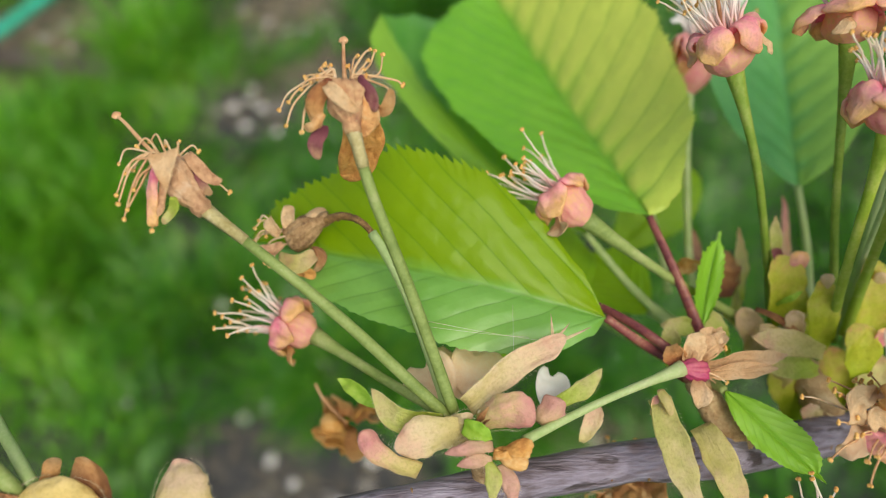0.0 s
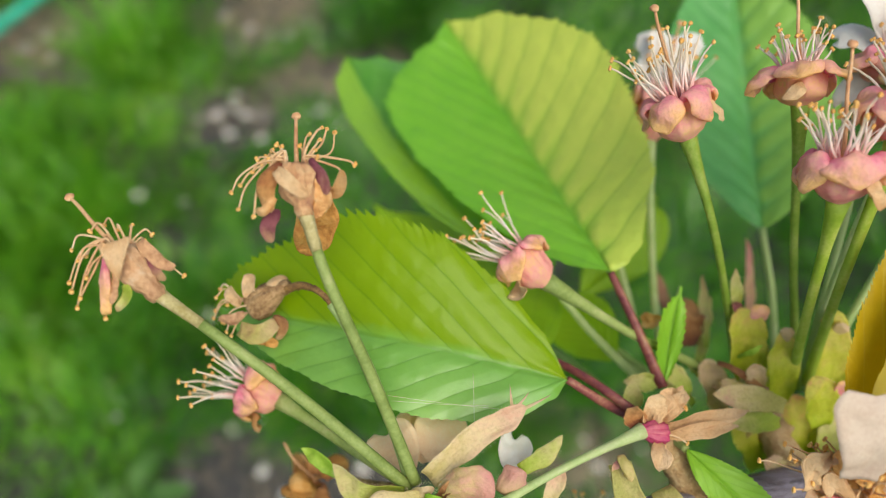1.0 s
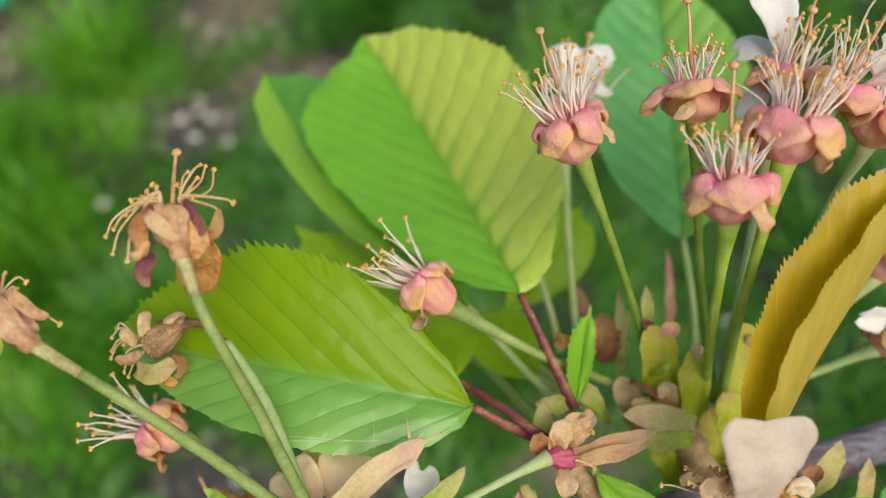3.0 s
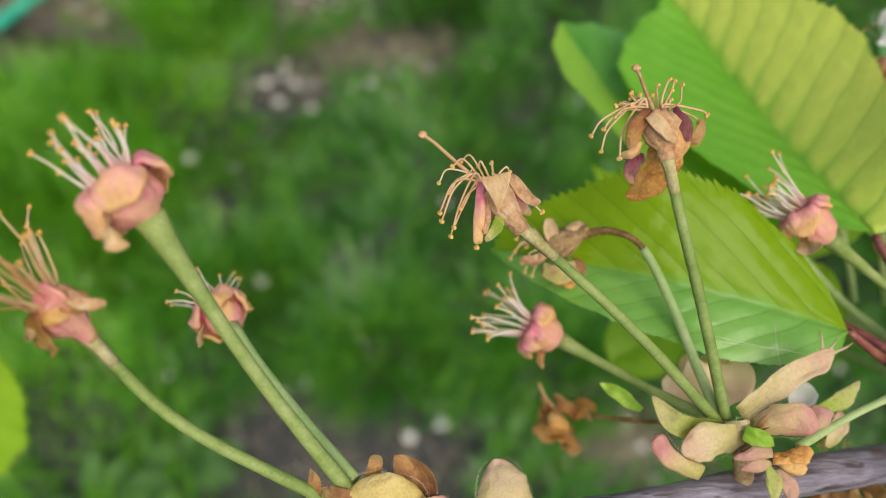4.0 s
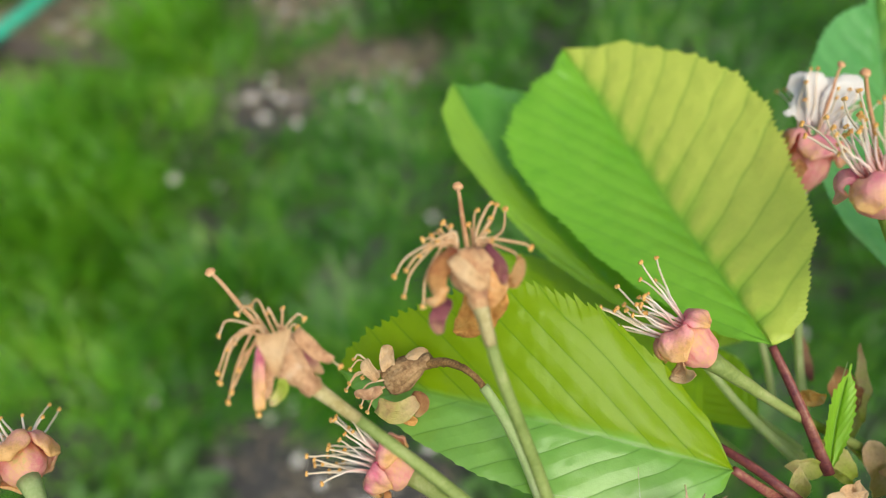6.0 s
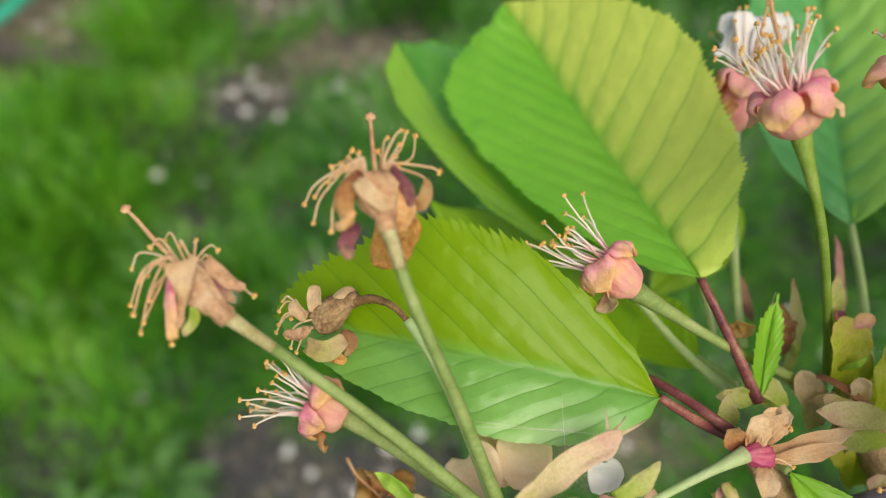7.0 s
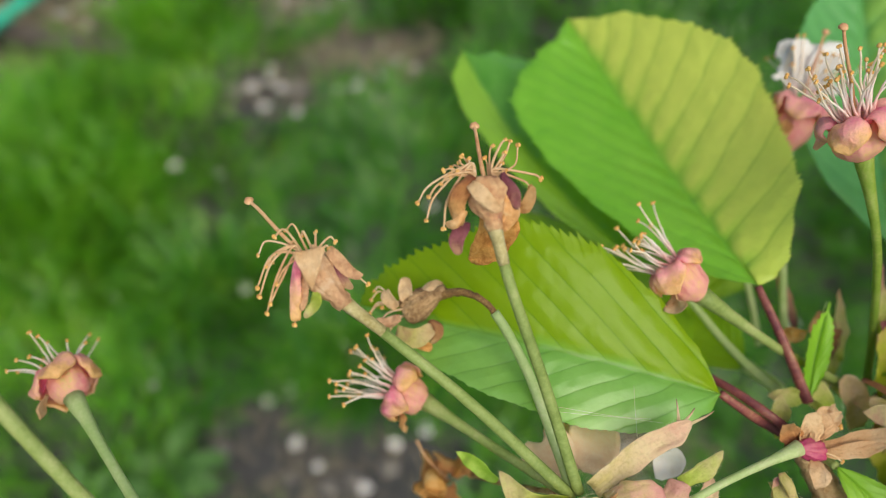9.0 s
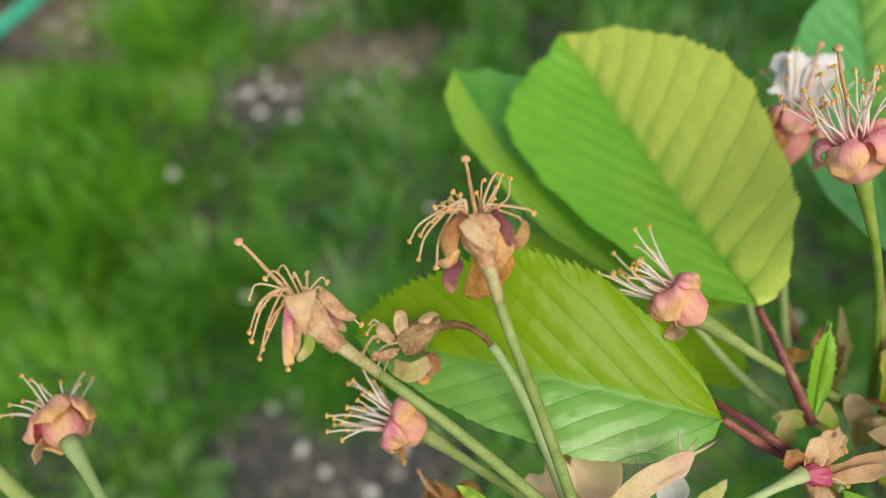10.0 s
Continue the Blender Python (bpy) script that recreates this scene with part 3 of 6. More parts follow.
    part("midrib", tube(rib, lambda s: stalk * 0.55 * (1 - 0.85 * s), 6), STALK_PALE, ob)
    if petiole:
        way = smooth_line([base - VIEW * 0.0003, *petiole], 8)
        part("petiole", tube(way, lambda s: stalk * (0.8 + 0.35 * s), 12, rough=0.08, ribs=2, rib=0.14), petiole_material, ob)
    return ob


# ---- flowers that have shed their petals ----
RIGHT, UP = Vector((1, 0, 0)), Vector((0, 0.866, 0.5))


def local(u, v, w):
    """Millimetres to the right, up and out of the plant, as one who stands before it sees them."""
    return (RIGHT * u + UP * v + VIEW * w) * 0.001


def anther(stalk_end, heading, seed, parent, material):
    """Two small pollen sacs side by side."""
    rnd = random.Random(seed)
    side = heading.orthogonal().normalized()
    bm = bmesh.new()
    for e in (-1, 1):
        blob(stalk_end + side * e * 0.00014 + heading * 0.00008, 0.00024 * rnd.uniform(0.85, 1.2), bm, (1.0, 1.15, 1.1), 0.35, seed + e, 1)
    part("anther", bm, material, parent, at=stalk_end)


def stamen(parent, root, way, out, length, curl, filament, anther_material, seed, thick=0.00013):
    """One filament that leaves root along way and bends towards out, with its anther."""
    rnd = random.Random(seed)
    line, p, d = [], Vector(root), Vector(way).normalized()
    steps = 9
    for i in range(steps + 1):
        line.append(p.copy())
        d = (d + Vector(out) * curl * (0.25 + 1.5 * (i / steps) ** 2) / steps + Vector((rnd.uniform(-1, 1), rnd.uniform(-1, 1), rnd.uniform(-1, 1))) * 0.17).normalized()
        p = p + d * length / steps
    ob = part("stamen", tube(line, lambda s: thick * (1.3 - 0.5 * s), 6), filament, parent, at=root)
    anther(line[-1], d, seed, ob, anther_material)


def bowed_stamen(parent, root, axis, end, bow, filament, anther_material, seed, thick):
    """One filament that runs from root to a known end, bowed upward on its way."""
    rnd = random.Random(seed)
    far = (end - root).length
    one = root + axis * far * 0.30 + UP * bow * 0.0008
    two = root.lerp(end, 0.75) + UP * bow * 0.0015 + local(rnd.uniform(-0.3, 0.3), rnd.uniform(-0.2, 0.2), rnd.uniform(-0.4, 0.4))
    line = smooth_line([root, one, two, end], 6)
    ob = part("stamen", tube(line, lambda s: thick * (1.35 - 0.5 * s), 6, rough=0.15, seed=seed), filament, parent, at=root)
    anther(line[-1], (line[-1] - line[-3]).normalized(), seed, ob, anther_material)


def flower(stalk_line, mouth, style, label, seed, size=1.0, stamens=24, length=0.0095, spread=0.55, curl=0.4, stalk_r=0.00075, stalk_material=STALK,
           cup_material=None, sepals=5, sepal_len=0.0054, pistil=0.012, petals=(), brown_from=None, sweep=None, cup_r=0.0028, bend_out=1.0, rags=2, dry_neck=None,
           flaps=(), tips=(), stigma=None, roll=0.00078, crumple=0.0009):
    """A spent blossom: stalk_line from its base to the neck, the cup from the neck to its mouth.
    style: fresh (plump pink sepals rolled back over the cup), dry (withered tan sepals). flaps and tips are places round the mouth, in local millimetres."""
    rnd = random.Random(seed)
    stalk_r *= 0.9
    pts = [Vector(p) for p in stalk_line]
    mouth = Vector(mouth)
    if style == "fresh":
        pts[-1] = pts[-1].lerp(mouth, 0.25)
    neck = pts[-1]
    axis = (mouth - neck).normalized()
    tall = (mouth - neck).length
    ex = (VIEW - axis * VIEW.dot(axis)).normalized()
    ey = axis.cross(ex)
    ob = thing("spent_blossom", pts[0], label, "blossom", "spent blossoms")
    way = smooth_line(pts, 9)
    if dry_neck:
        k = int(dry_neck * (len(way) - 1))
        green = part("pedicel", tube(way[:k + 1], lambda s: stalk_r * (1.08 - 0.18 * s), 12, rough=0.06, seed=seed), stalk_material, ob)
        part("withered_neck", tube(way[k:], lambda s: stalk_r * (0.9 + 0.45 * s * s), 14, rough=0.14, seed=seed, ribs=6, rib=0.10), NECK_DRY, green, "tan withered top of the stalk", at=way[k])
    elif brown_from is None:
        part("pedicel", tube(way, lambda s: stalk_r * (1.08 - 0.2 * math.sin(s * math.pi)) * (1 + 0.75 * (max(0, s - 0.72) / 0.28) ** 2), 12, rough=0.06, seed=seed), stalk_material, ob)
    else:
        k = int(brown_from * (len(way) - 1))
        green = part("pedicel", tube(way[:k + 1], lambda s: stalk_r * (1 - 0.15 * s), 12, rough=0.08, seed=seed), STALK_PALE, ob)
        part("withered_tip", tube(way[k:], lambda s: stalk_r * (0.55 + 0.45 * s ** 3), 10, rough=0.3, seed=seed, ribs=4, rib=0.15), STALK_BROWN, green, "brown withered end of the stalk", at=way[k])
    dry = style == "dry"
    cup_mat = cup_material or (CUP_DRY if dry else CUP_PINK)
    # cup, ribbed lengthwise; a withered one is pinched and creased
    lip = cup_r * size
    if dry:
        prof = [(-0.26, stalk_r / lip * 1.1), (-0.10, stalk_r / lip * 1.5), (0.04, 0.52), (0.16, 0.70), (0.30, 0.84), (0.46, 0.94), (0.62, 1.0), (0.80, 0.99), (0.95, 0.94), (1.0, 0.84), (0.9, 0.66)]
    else:
        prof = [(-0.14, stalk_r / lip * 1.1), (-0.05, stalk_r / lip * 1.6), (0.02, 0.56), (0.10, 0.78), (0.22, 0.94), (0.36, 1.03), (0.52, 1.06), (0.70, 1.04), (0.88, 0.98), (1.0, 0.88), (0.9, 0.68)]
    bm = bmesh.new()
    sides, rings = 60, []
    for z, r in prof:
        ring = []
        for k in range(sides):
            a = 2 * math.pi * k / sides
            crease = (0.055 if dry else 0.03) * math.cos(10 * a + seed + (1.5 * z if dry else 0)) + (0.05 * math.cos(23 * a + 3 * z) if dry else 0.012 * math.cos(20 * a))
            q = neck + axis * (z * tall) + (ex * math.cos(a) + ey * math.sin(a)) * (r * lip * (1 + crease * min(1.0, max(0.0, z + 0.2) * 2)))
            q += (q - neck - axis * z * tall) * ((0.34 if dry else 0.20) * (noise.noise(q * 420 + Vector((seed, 0, 0))) + 0.4 * noise.noise(q * 1300)))
            ring.append(bm.verts.new(q))
        rings.append(ring)
    for a, b in zip(rings, rings[1:]):
        for k in range(sides):
            bm.faces.new((a[k], a[(k + 1) % sides], b[(k + 1) % sides], b[k]))
    bm.faces.new(rings[0][::-1])
    bm.faces.new(rings[-1])
    part("calyx_cup", bm, cup_mat, ob)
    # sepals: fresh ones roll out over the lip and lie back on the cup
    for k in range(sepals):
        a = 2 * math.pi * (k + 0.5) / sepals + rnd.uniform(-0.12, 0.12) + seed
        out = ex * math.cos(a) + ey * math.sin(a)
        long = sepal_len * size * (rnd.uniform(0.85, 1.15) if dry else rnd.uniform(0.82, 1.12))
        if dry:
            first, last, turn = radians(rnd.uniform(85, 125)), radians(rnd.uniform(168, 200)), 0.45
            bend = lambda q: first + (last * bend_out - first) * q ** turn
            p = mouth + out * lip * 0.86 - axis * tall * 0.05
        else:
            arc = min(0.75, math.pi * roll * size * rnd.uniform(0.85, 1.1) / long)
            rest = radians(rnd.uniform(168, 198)) * bend_out
            bend = lambda q, arc=arc, rest=rest: radians(20) + (radians(168) * bend_out - radians(20)) * q / arc if q < arc else radians(168) * bend_out + (rest - radians(168) * bend_out) * (q - arc) / (1 - arc)
            p = mouth + out * lip * 0.84 - axis * tall * 0.10
        line = [p.copy()]
        steps = 16
        for i in range(steps):
            ang = bend(i / (steps - 1))
            p = p + (axis * math.cos(ang) + out * math.sin(ang)) * long / steps
            line.append(p.copy())
        wide = size * rnd.uniform(0.9, 1.12) * (0.0017 if dry else 0.00265)
        if dry:
            bm = flake(line, axis * 0.9 - out * 0.3, oval(wide, rnd.uniform(0.25, 0.6), 0.6, 0.12), 0.00020, rnd.uniform(-0.7, 0.45), 0.0012, seed + k, 10)
        else:
            bm = flake(line, axis * 0.9 - out * 0.3, lambda s, wide=wide: wide * (0.88 + 0.21 * s if s < 0.58 else max(0.06, 1 - ((s - 0.58) / 0.42) ** 1.9)), 0.00060 * size, -0.26, 0.0009, seed + k, 14)
        part("sepal", bm, SEPAL_DRY if dry else SEPAL_PINK, ob)
    # crumpled remains that cling to the cup
    for k in range(rags if dry else rags - 1):
        a = rnd.uniform(-3.1, 3.1) if dry else rnd.uniform(-1.5, 1.5)
        out = ex * math.cos(a) + ey * math.sin(a)
        root = neck + axis * tall * (rnd.uniform(0.55, 0.95) if dry else rnd.uniform(0.45, 0.62)) + out * lip * (0.85 if dry else 1.12)
        far = (rnd.uniform(0.003, 0.0062) if dry else rnd.uniform(0.0022, 0.0036)) * size
        down = (out * rnd.uniform(0.25, 0.8) - axis * rnd.uniform(0.5, 1.0)).normalized()
        twist = axis.cross(out) * rnd.uniform(-0.8, 0.8) * far
        line = smooth_line([root, root + out * far * 0.25 + down * far * 0.4, root + down * far + twist], 6)
        part("shrivelled_petal" if dry else "sepal_tip", flake(line, out, oval((0.0014 if dry else 0.0011) * size, 0.5, 0.6, 0.15), 0.0002, rnd.uniform(-0.8, 0.8), 0.0011, seed * 3 + k, 8),
             rnd.choice((SEPAL_DRY, SEPAL_DRY, CUP_DRY, SEPAL_PLUM) if dry else (FLAP_TAN, FLAP_TAN, SEPAL_DRY)), ob)
    for k, (a, b, c, wide, stuff, kind) in enumerate(flaps):
        a, b, c = (mouth + local(*q) for q in (a, b, c))
        outline = {"leaf": oval(wide * 0.001, 0.45, 0.55, 0.12), "wedge": lambda s, wide=wide: wide * 0.001 * max(0.04, 1 - s) * (0.85 + 0.15 * min(1, s * 8)), "strap": oval(wide * 0.001, 0.5, 0.8, 0.5)}[kind]
        part("shrivelled_petal", flake(smooth_line([a, b, c], 11), VIEW, outline, 0.00022, (0.3, -0.4, 0.4, -0.35)[k % 4], 0.0004 if kind == "wedge" else crumple, seed + 3.7 * k, 12), stuff, ob)
    # stamens
    fil = FILAMENT_DRY if dry else FILAMENT
    lean = Vector(sweep) if sweep else Vector((0, 0, 0))
    thin = 0.000125 if dry else 0.000140
    for k, (u, v, w, bow) in enumerate(tips):
        end = mouth + local(u, v, w)
        flat = end - mouth - axis * (end - mouth).dot(axis)
        root = mouth + flat.normalized() * lip * 0.62 - axis * 0.0008
        bowed_stamen(ob, root, axis, end, bow, fil, ANTHER, seed * 100 + k, thin * (0.9 + 0.25 * rnd.random()))
    for k in range(0 if tips else stamens):
        a = 2 * math.pi * (k * 0.382) + rnd.uniform(-0.2, 0.2)
        out = ex * math.cos(a) + ey * math.sin(a)
        far = rnd.uniform(0.25, 1.0)
        root = mouth + out * lip * rnd.uniform(0.45, 0.68) - axis * 0.0006
        d = axis + out * spread * far + lean * rnd.uniform(0.5, 1.0)
        stamen(ob, root, d, out * far - axis * (0.5 if dry else 0.0) + Vector((0, -0.25, -0.3 if dry else 0.0)), length * size * rnd.uniform(0.55, 1.08), curl * rnd.uniform(-0.2, 1.7), fil, ANTHER, seed * 100 + k, thin)
    # pistil
    if stigma or pistil:
        if stigma:
            end = mouth + local(*stigma)
            line = smooth_line([mouth - axis * 0.001, mouth.lerp(end, 0.45) + UP * -0.0002, mouth.lerp(end, 0.8) + UP * 0.0001, end], 5)
        else:
            line, p, d = [], mouth - axis * 0.001, axis + lean * 0.3 + Vector((0, 0.1, 0.1))
            for i in range(10):
                line.append(p.copy())
                d = (d.normalized() + ey * 0.05 * math.sin(i * 1.1 + seed) + ex * 0.04 * math.cos(i + seed)).normalized()
                p = p + d * pistil * size / 9
        pis = part("pistil", tube(line, lambda s: 0.00022 * (1.3 - 0.45 * s), 8, rough=0.1), STYLE, ob)
        part("stigma", blob(line[-1], 0.00048, None, (1.2, 1.2, 0.7), 0.25, seed, 2), STYLE, pis, at=line[-1])
    # petals still hanging on
    for way, wide, cup in petals:
        root = mouth + Vector(way).normalized() * cup_r * 0.6
        d = Vector(way)
        line = [root + d * (i / 9) + axis * (0.0018 * math.sin(i / 9 * math.pi)) for i in range(10)]
        part("petal", flake(line, VIEW, oval(wide, 0.62, 0.18, 0.35), 0.0002, cup, 0.0006, seed, 10, notch=0.0012), PETAL, ob, "white petal that has not yet dropped")
    return ob


def along(line, s):
    f = max(0.0, min(1.0, s)) * (len(line) - 1)
    k = min(int(f), len(line) - 2)
    return line[k].lerp(line[k + 1], f - k)


def comb(bm, line, prof, nrm, cup, count, seed, sides=(-1, 1), long=0.00032):
    """Short stiff hairs in a row along the edges of a scale."""
    rnd = random.Random(int(seed * 10))
    for e in sides:
        for k in range(count):
            s = 0.10 + 0.89 * (k + rnd.uniform(-0.3, 0.3)) / count
            p = along(line, s)
            axis = (along(line, s + 0.03) - along(line, s - 0.03)).normalized()
            side = axis.cross(nrm).normalized()
            root = p + side * e * prof(s) * 0.97 + nrm * cup * prof(s)
            end = root + (side * e + axis * rnd.uniform(0.0, 0.9) + nrm * rnd.uniform(-0.3, 0.5)).normalized() * long * rnd.uniform(0.5, 1.15)
            tube([root, (root + end) / 2 + nrm * 0.00006, end], lambda s: 0.000030 * (1 - 0.7 * s), 4, bm)
    return bm


def bud_scale(base, tip, bulge, wide, material, label, hairs=0, thick=0.00026, cup=0.30, wrinkle=0.0006, seed=1.0, name="bud_scale", peak=0.5, category="bud scale", normal=None, blunt=False, foot=0.35, via=None,
              prongs=()):
    """A fleshy bract that stands at a spur; its edge may carry short hairs, its end may run out in prongs."""
    base, tip = Vector(base), Vector(tip)
    mid = Vector(via) if via else (base + tip) / 2 + Vector(bulge)
    fine = smooth_line([base, mid, tip], 20)
    stations = [1 - (1 - u / 25) ** 1.8 for u in range(26)]
    line = [along(fine, q) for q in stations]
    nrm = Vector(normal) if normal else VIEW
    ob = thing(name, base, label, category, "bud scales at the spurs" if name == "bud_scale" else "")

    def prof(s):
        if s < peak:
            return wide * (foot + (1 - foot) * math.sin(s / peak * math.pi / 2))
        k = (s - peak) / (1 - peak)
        end = math.sqrt(max(0.0, 1 - k ** 2.4)) if blunt else (1 - k ** 1.6) ** 0.85
        return wide * max(0.03, end)

    def ragged(s):
        return prof(s) * (1 + 0.17 * noise.noise(Vector((s * 4.5, seed, 0))) + 0.09 * noise.noise(Vector((s * 13, seed, 5))))

    part("body", flake(line, nrm, ragged, thick * 0.7, cup, wrinkle, seed, 16, stations=stations), material, ob)
    for k, end in enumerate(prongs):
        end = Vector(end)
        root = along(fine, 0.90) * 0.75 + along(fine, 0.8) * 0.25
        way = smooth_line([root, root.lerp(end, 0.55) + nrm * 0.0003, end], 6)
        part("prong", flake(way, nrm, lambda s: wide * 0.17 * max(0.08, (1 - s) ** 0.9), thick, 0.3, wrinkle * 0.5, seed + k, 6), material, ob, "thin reddish point of the bract")
    if hairs:
        part("hair_fringe", comb(bmesh.new(), fine, prof, nrm, cup, hairs // 2, seed), HAIR, ob, "fine pale hairs along the edge")
    return ob


def petal_thing(base, tip, wide, material, label, cup=0.2, seed=1.0, normal=None, notch=0.0012, wrinkle=0.0005, group="loose petals", fan=False):
    base, tip = Vector(base), Vector(tip)
    line = smooth_line([base, (base + tip) / 2 + Vector(normal or VIEW) * 0.0012, tip], 12)
    bm = flake(line, normal or VIEW, (lambda s: wide * (0.40 + 0.60 * (s / 0.78) ** 1.05 if s < 0.78 else 0.72 + 0.28 * math.sqrt(max(0.0, 1 - ((s - 0.78) / 0.22) ** 2)))) if fan else oval(wide, 0.65, 0.2, 0.35), 0.0002, cup, wrinkle, seed, 10, notch=notch)
    ob = part("petal", bm, material, None, label, at=base)
    return tagged(ob, label, "petal", group)


# ---- ground ----
def spaced(n, near, far):
    """Coordinates that are close together round 0 and reach far out."""
    out = []
    for i in range(-n, n + 1):
        k = abs(i) / n
        out.append(math.copysign(near * k + far * k ** 9, i))
    return out


BARE = [(-0.095, 0.125, 0.075, 0.055), (-0.02, 0.095, 0.07, 0.035), (-0.146, 0.49, 0.055, 0.035), (-0.04, 0.535, 0.085, 0.032), (-0.34, 0.625, 0.10, 0.05),
        (-0.10, 0.655, 0.075, 0.06), (-0.47, 0.56, 0.13, 0.045), (0.16, 0.12, 0.06, 0.03), (-0.47, 0.62, 0.10, 0.03)]


def bare(x, y):
    """1 in the middle of a worn patch, 0 away from all of them."""
    k = 0.0
    for cx, cy, rx, ry in BARE:
        d = math.hypot((x - cx) / rx, (y - cy) / ry) + 0.35 * noise.noise(Vector((x * 28, y * 28, 3)))
        k = max(k, min(1.0, max(0.0, 1.5 - d) / 0.7))
    return k


def height(x, y):
    near = max(0.0, 1 - math.hypot(x, y - 0.4) / 4)
    return near * (0.010 * noise.noise(Vector((x * 5, y * 5, 0))) + 0.0035 * noise.noise(Vector((x * 40, y * 40, 7))) - 0.006 * bare(x, y)) - 0.002


xs, ys = spaced(110, 1.2, 300), [y + 0.4 for y in spaced(110, 1.2, 300)]
bm = bmesh.new()
grid = [[bm.verts.new((x, y, height(x, y))) for x in xs] for y in ys]
for a, b in zip(grid, grid[1:]):
    for i in range(len(xs) - 1):
        f = bm.faces.new((a[i], a[i + 1], b[i + 1], b[i]))
        mid = f.calc_center_median()
        if math.hypot(mid.x, mid.y - 0.45) + 0.12 * noise.noise(mid * 5) > 0.95:
            f.material_index = 1
ground = part("ground", bm, SOIL, None, at=(0, 0, 0))
ground.data.materials.append(THATCH)
tagged(ground, "dark crumbly garden soil under the lawn with bare patches", "ground", kind="structure")


def grass_mesh(name, spots, material, label, category, parent=None):
    """Blades out of one array: each spot is x, y, length, width, heading, lean, sag."""
    verts, faces = [], []
    segs = 4
    for x, y, long, wide, head, lean, sag in spots:
        z = height(x, y) - 0.002
        dx, dy = math.cos(head), math.sin(head)
        k0 = len(verts)
        px = x
        for i in range(segs + 1):
            s = i / segs
            ang = lean + sag * s * s
            r = long * s * math.sin(lean + sag * s * 0.55)
            h = long * s * math.cos(lean + sag * s * 0.55)
            w = wide * 0.5 * (1 - s ** 2.2) * (0.75 + 0.5 * s)
            cx, cy, cz = x + dx * r, y + dy * r, z + max(h, 0.001 + 0.004 * s)
            if i < segs:
                verts += [(cx - dy * w, cy + dx * w, cz), (cx + dy * w, cy - dx * w, cz)]
            else:
                verts.append((cx, cy, cz))
        for i in range(segs - 1):
            a = k0 + 2 * i
            faces.append((a, a + 1, a + 3, a + 2))
        a = k0 + 2 * (segs - 1)
        faces.append((a, a + 1, a + 2))
    me = bpy.data.meshes.new(name)
    me.from_pydata(verts, [], faces)
    me.polygons.foreach_set("use_smooth", [True] * len(me.polygons))
    me.materials.append(material)
    ob = new(name, me)
    return tagged(ob, label, category, kind="stuff")


rnd = random.Random(5)
spots = []
while len(spots) < 100000:
    x, y = rnd.uniform(-1.25, 1.25), rnd.uniform(-0.55, 1.65)
    if rnd.random() < (math.hypot(x, y - 0.45) - 0.8) / 0.45:
        continue
    clump = noise.noise(Vector((x * 16, y * 16, 1))) + 0.5 * noise.noise(Vector((x * 45, y * 45, 5)))
    if rnd.random() > 0.92 + 0.6 * clump or rnd.random() < 1.15 * bare(x, y):
        continue
    swirl = 6 * noise.noise(Vector((x * 6, y * 6, 11))) + rnd.gauss(0, 0.9)
    tall = 0.036 + 0.018 * clump + rnd.uniform(-0.012, 0.016)
    if x < -0.25 and 0.25 < y < 0.5:
        tall *= 1.45
    spots.append((x, y, max(0.018, tall), rnd.uniform(0.0016, 0.0033), swirl, rnd.uniform(0.15, 0.75), rnd.uniform(0.2, 1.3)))
pale = [q for q in spots if rnd.random() < min(0.95, max(0.0, (-0.10 - q[0] + 0.10 * noise.noise(Vector((q[0] * 9, q[1] * 9, 21)))) / 0.16))]
chosen = set(pale)
grass_mesh("grass", [q for q in spots if q not in chosen], GRASS, "lush green lawn grass with uneven blades", "grass")
grass_mesh("grass", pale, GRASS_LIGHT, "yellow-green lawn grass that stands taller", "grass")
spots = []
while len(spots) < 46000:
    r = 0.75 + 5.5 * rnd.random() ** 2.2
    a = rnd.uniform(0, 2 * math.pi)
    x, y = r * math.cos(a), 0.45 + r * math.sin(a)
    if rnd.random() < (1.15 - r) / 0.4:
        continue
    spots.append((x, y, rnd.uniform(0.04, 0.08), rnd.uniform(0.004, 0.008), rnd.uniform(0, 6.3), rnd.uniform(0.1, 0.7), rnd.uniform(0.2, 1.2)))
grass_mesh("grass", spots, GRASS, "green lawn grass that goes on all round", "grass")


def tuft(cx, cy, r, count, long, lean, label, wide=0.003, seed=1, material=GRASS):
    rnd = random.Random(seed)
    out = []
    for _ in range(count):
        a, q = rnd.uniform(0, 2 * math.pi), r * math.sqrt(rnd.random())
        out.append((cx + q * math.cos(a), cy + q * math.sin(a), long * rnd.uniform(0.6, 1.1), wide * rnd.uniform(0.7, 1.2), a + rnd.gauss(0, 0.5), lean * (0.25 + q / r) * rnd.uniform(0.6, 1.3), rnd.uniform(0.1, 0.9)))
    grass_mesh("grass_tuft", out, material, label, "grass tuft")


tuft(-0.245, 0.575, 0.045, 240, 0.085, 0.25, "tall upright tuft of bright grass", 0.0035, 1, GRASS_LIGHT)
tuft(-0.042, 0.215, 0.045, 420, 0.060, 0.75, "rounded tuft of fine grass spreading to all sides", 0.0026, 2)
tuft(-0.36, 0.40, 0.085, 700, 0.075, 0.35, "thick tall tuft of yellow-green grass", 0.0032, 3, GRASS_LIGHT)
tuft(-0.40, 0.31, 0.08, 500, 0.065, 0.4, "thick tuft of yellow-green grass", 0.0032, 4, GRASS_LIGHT)
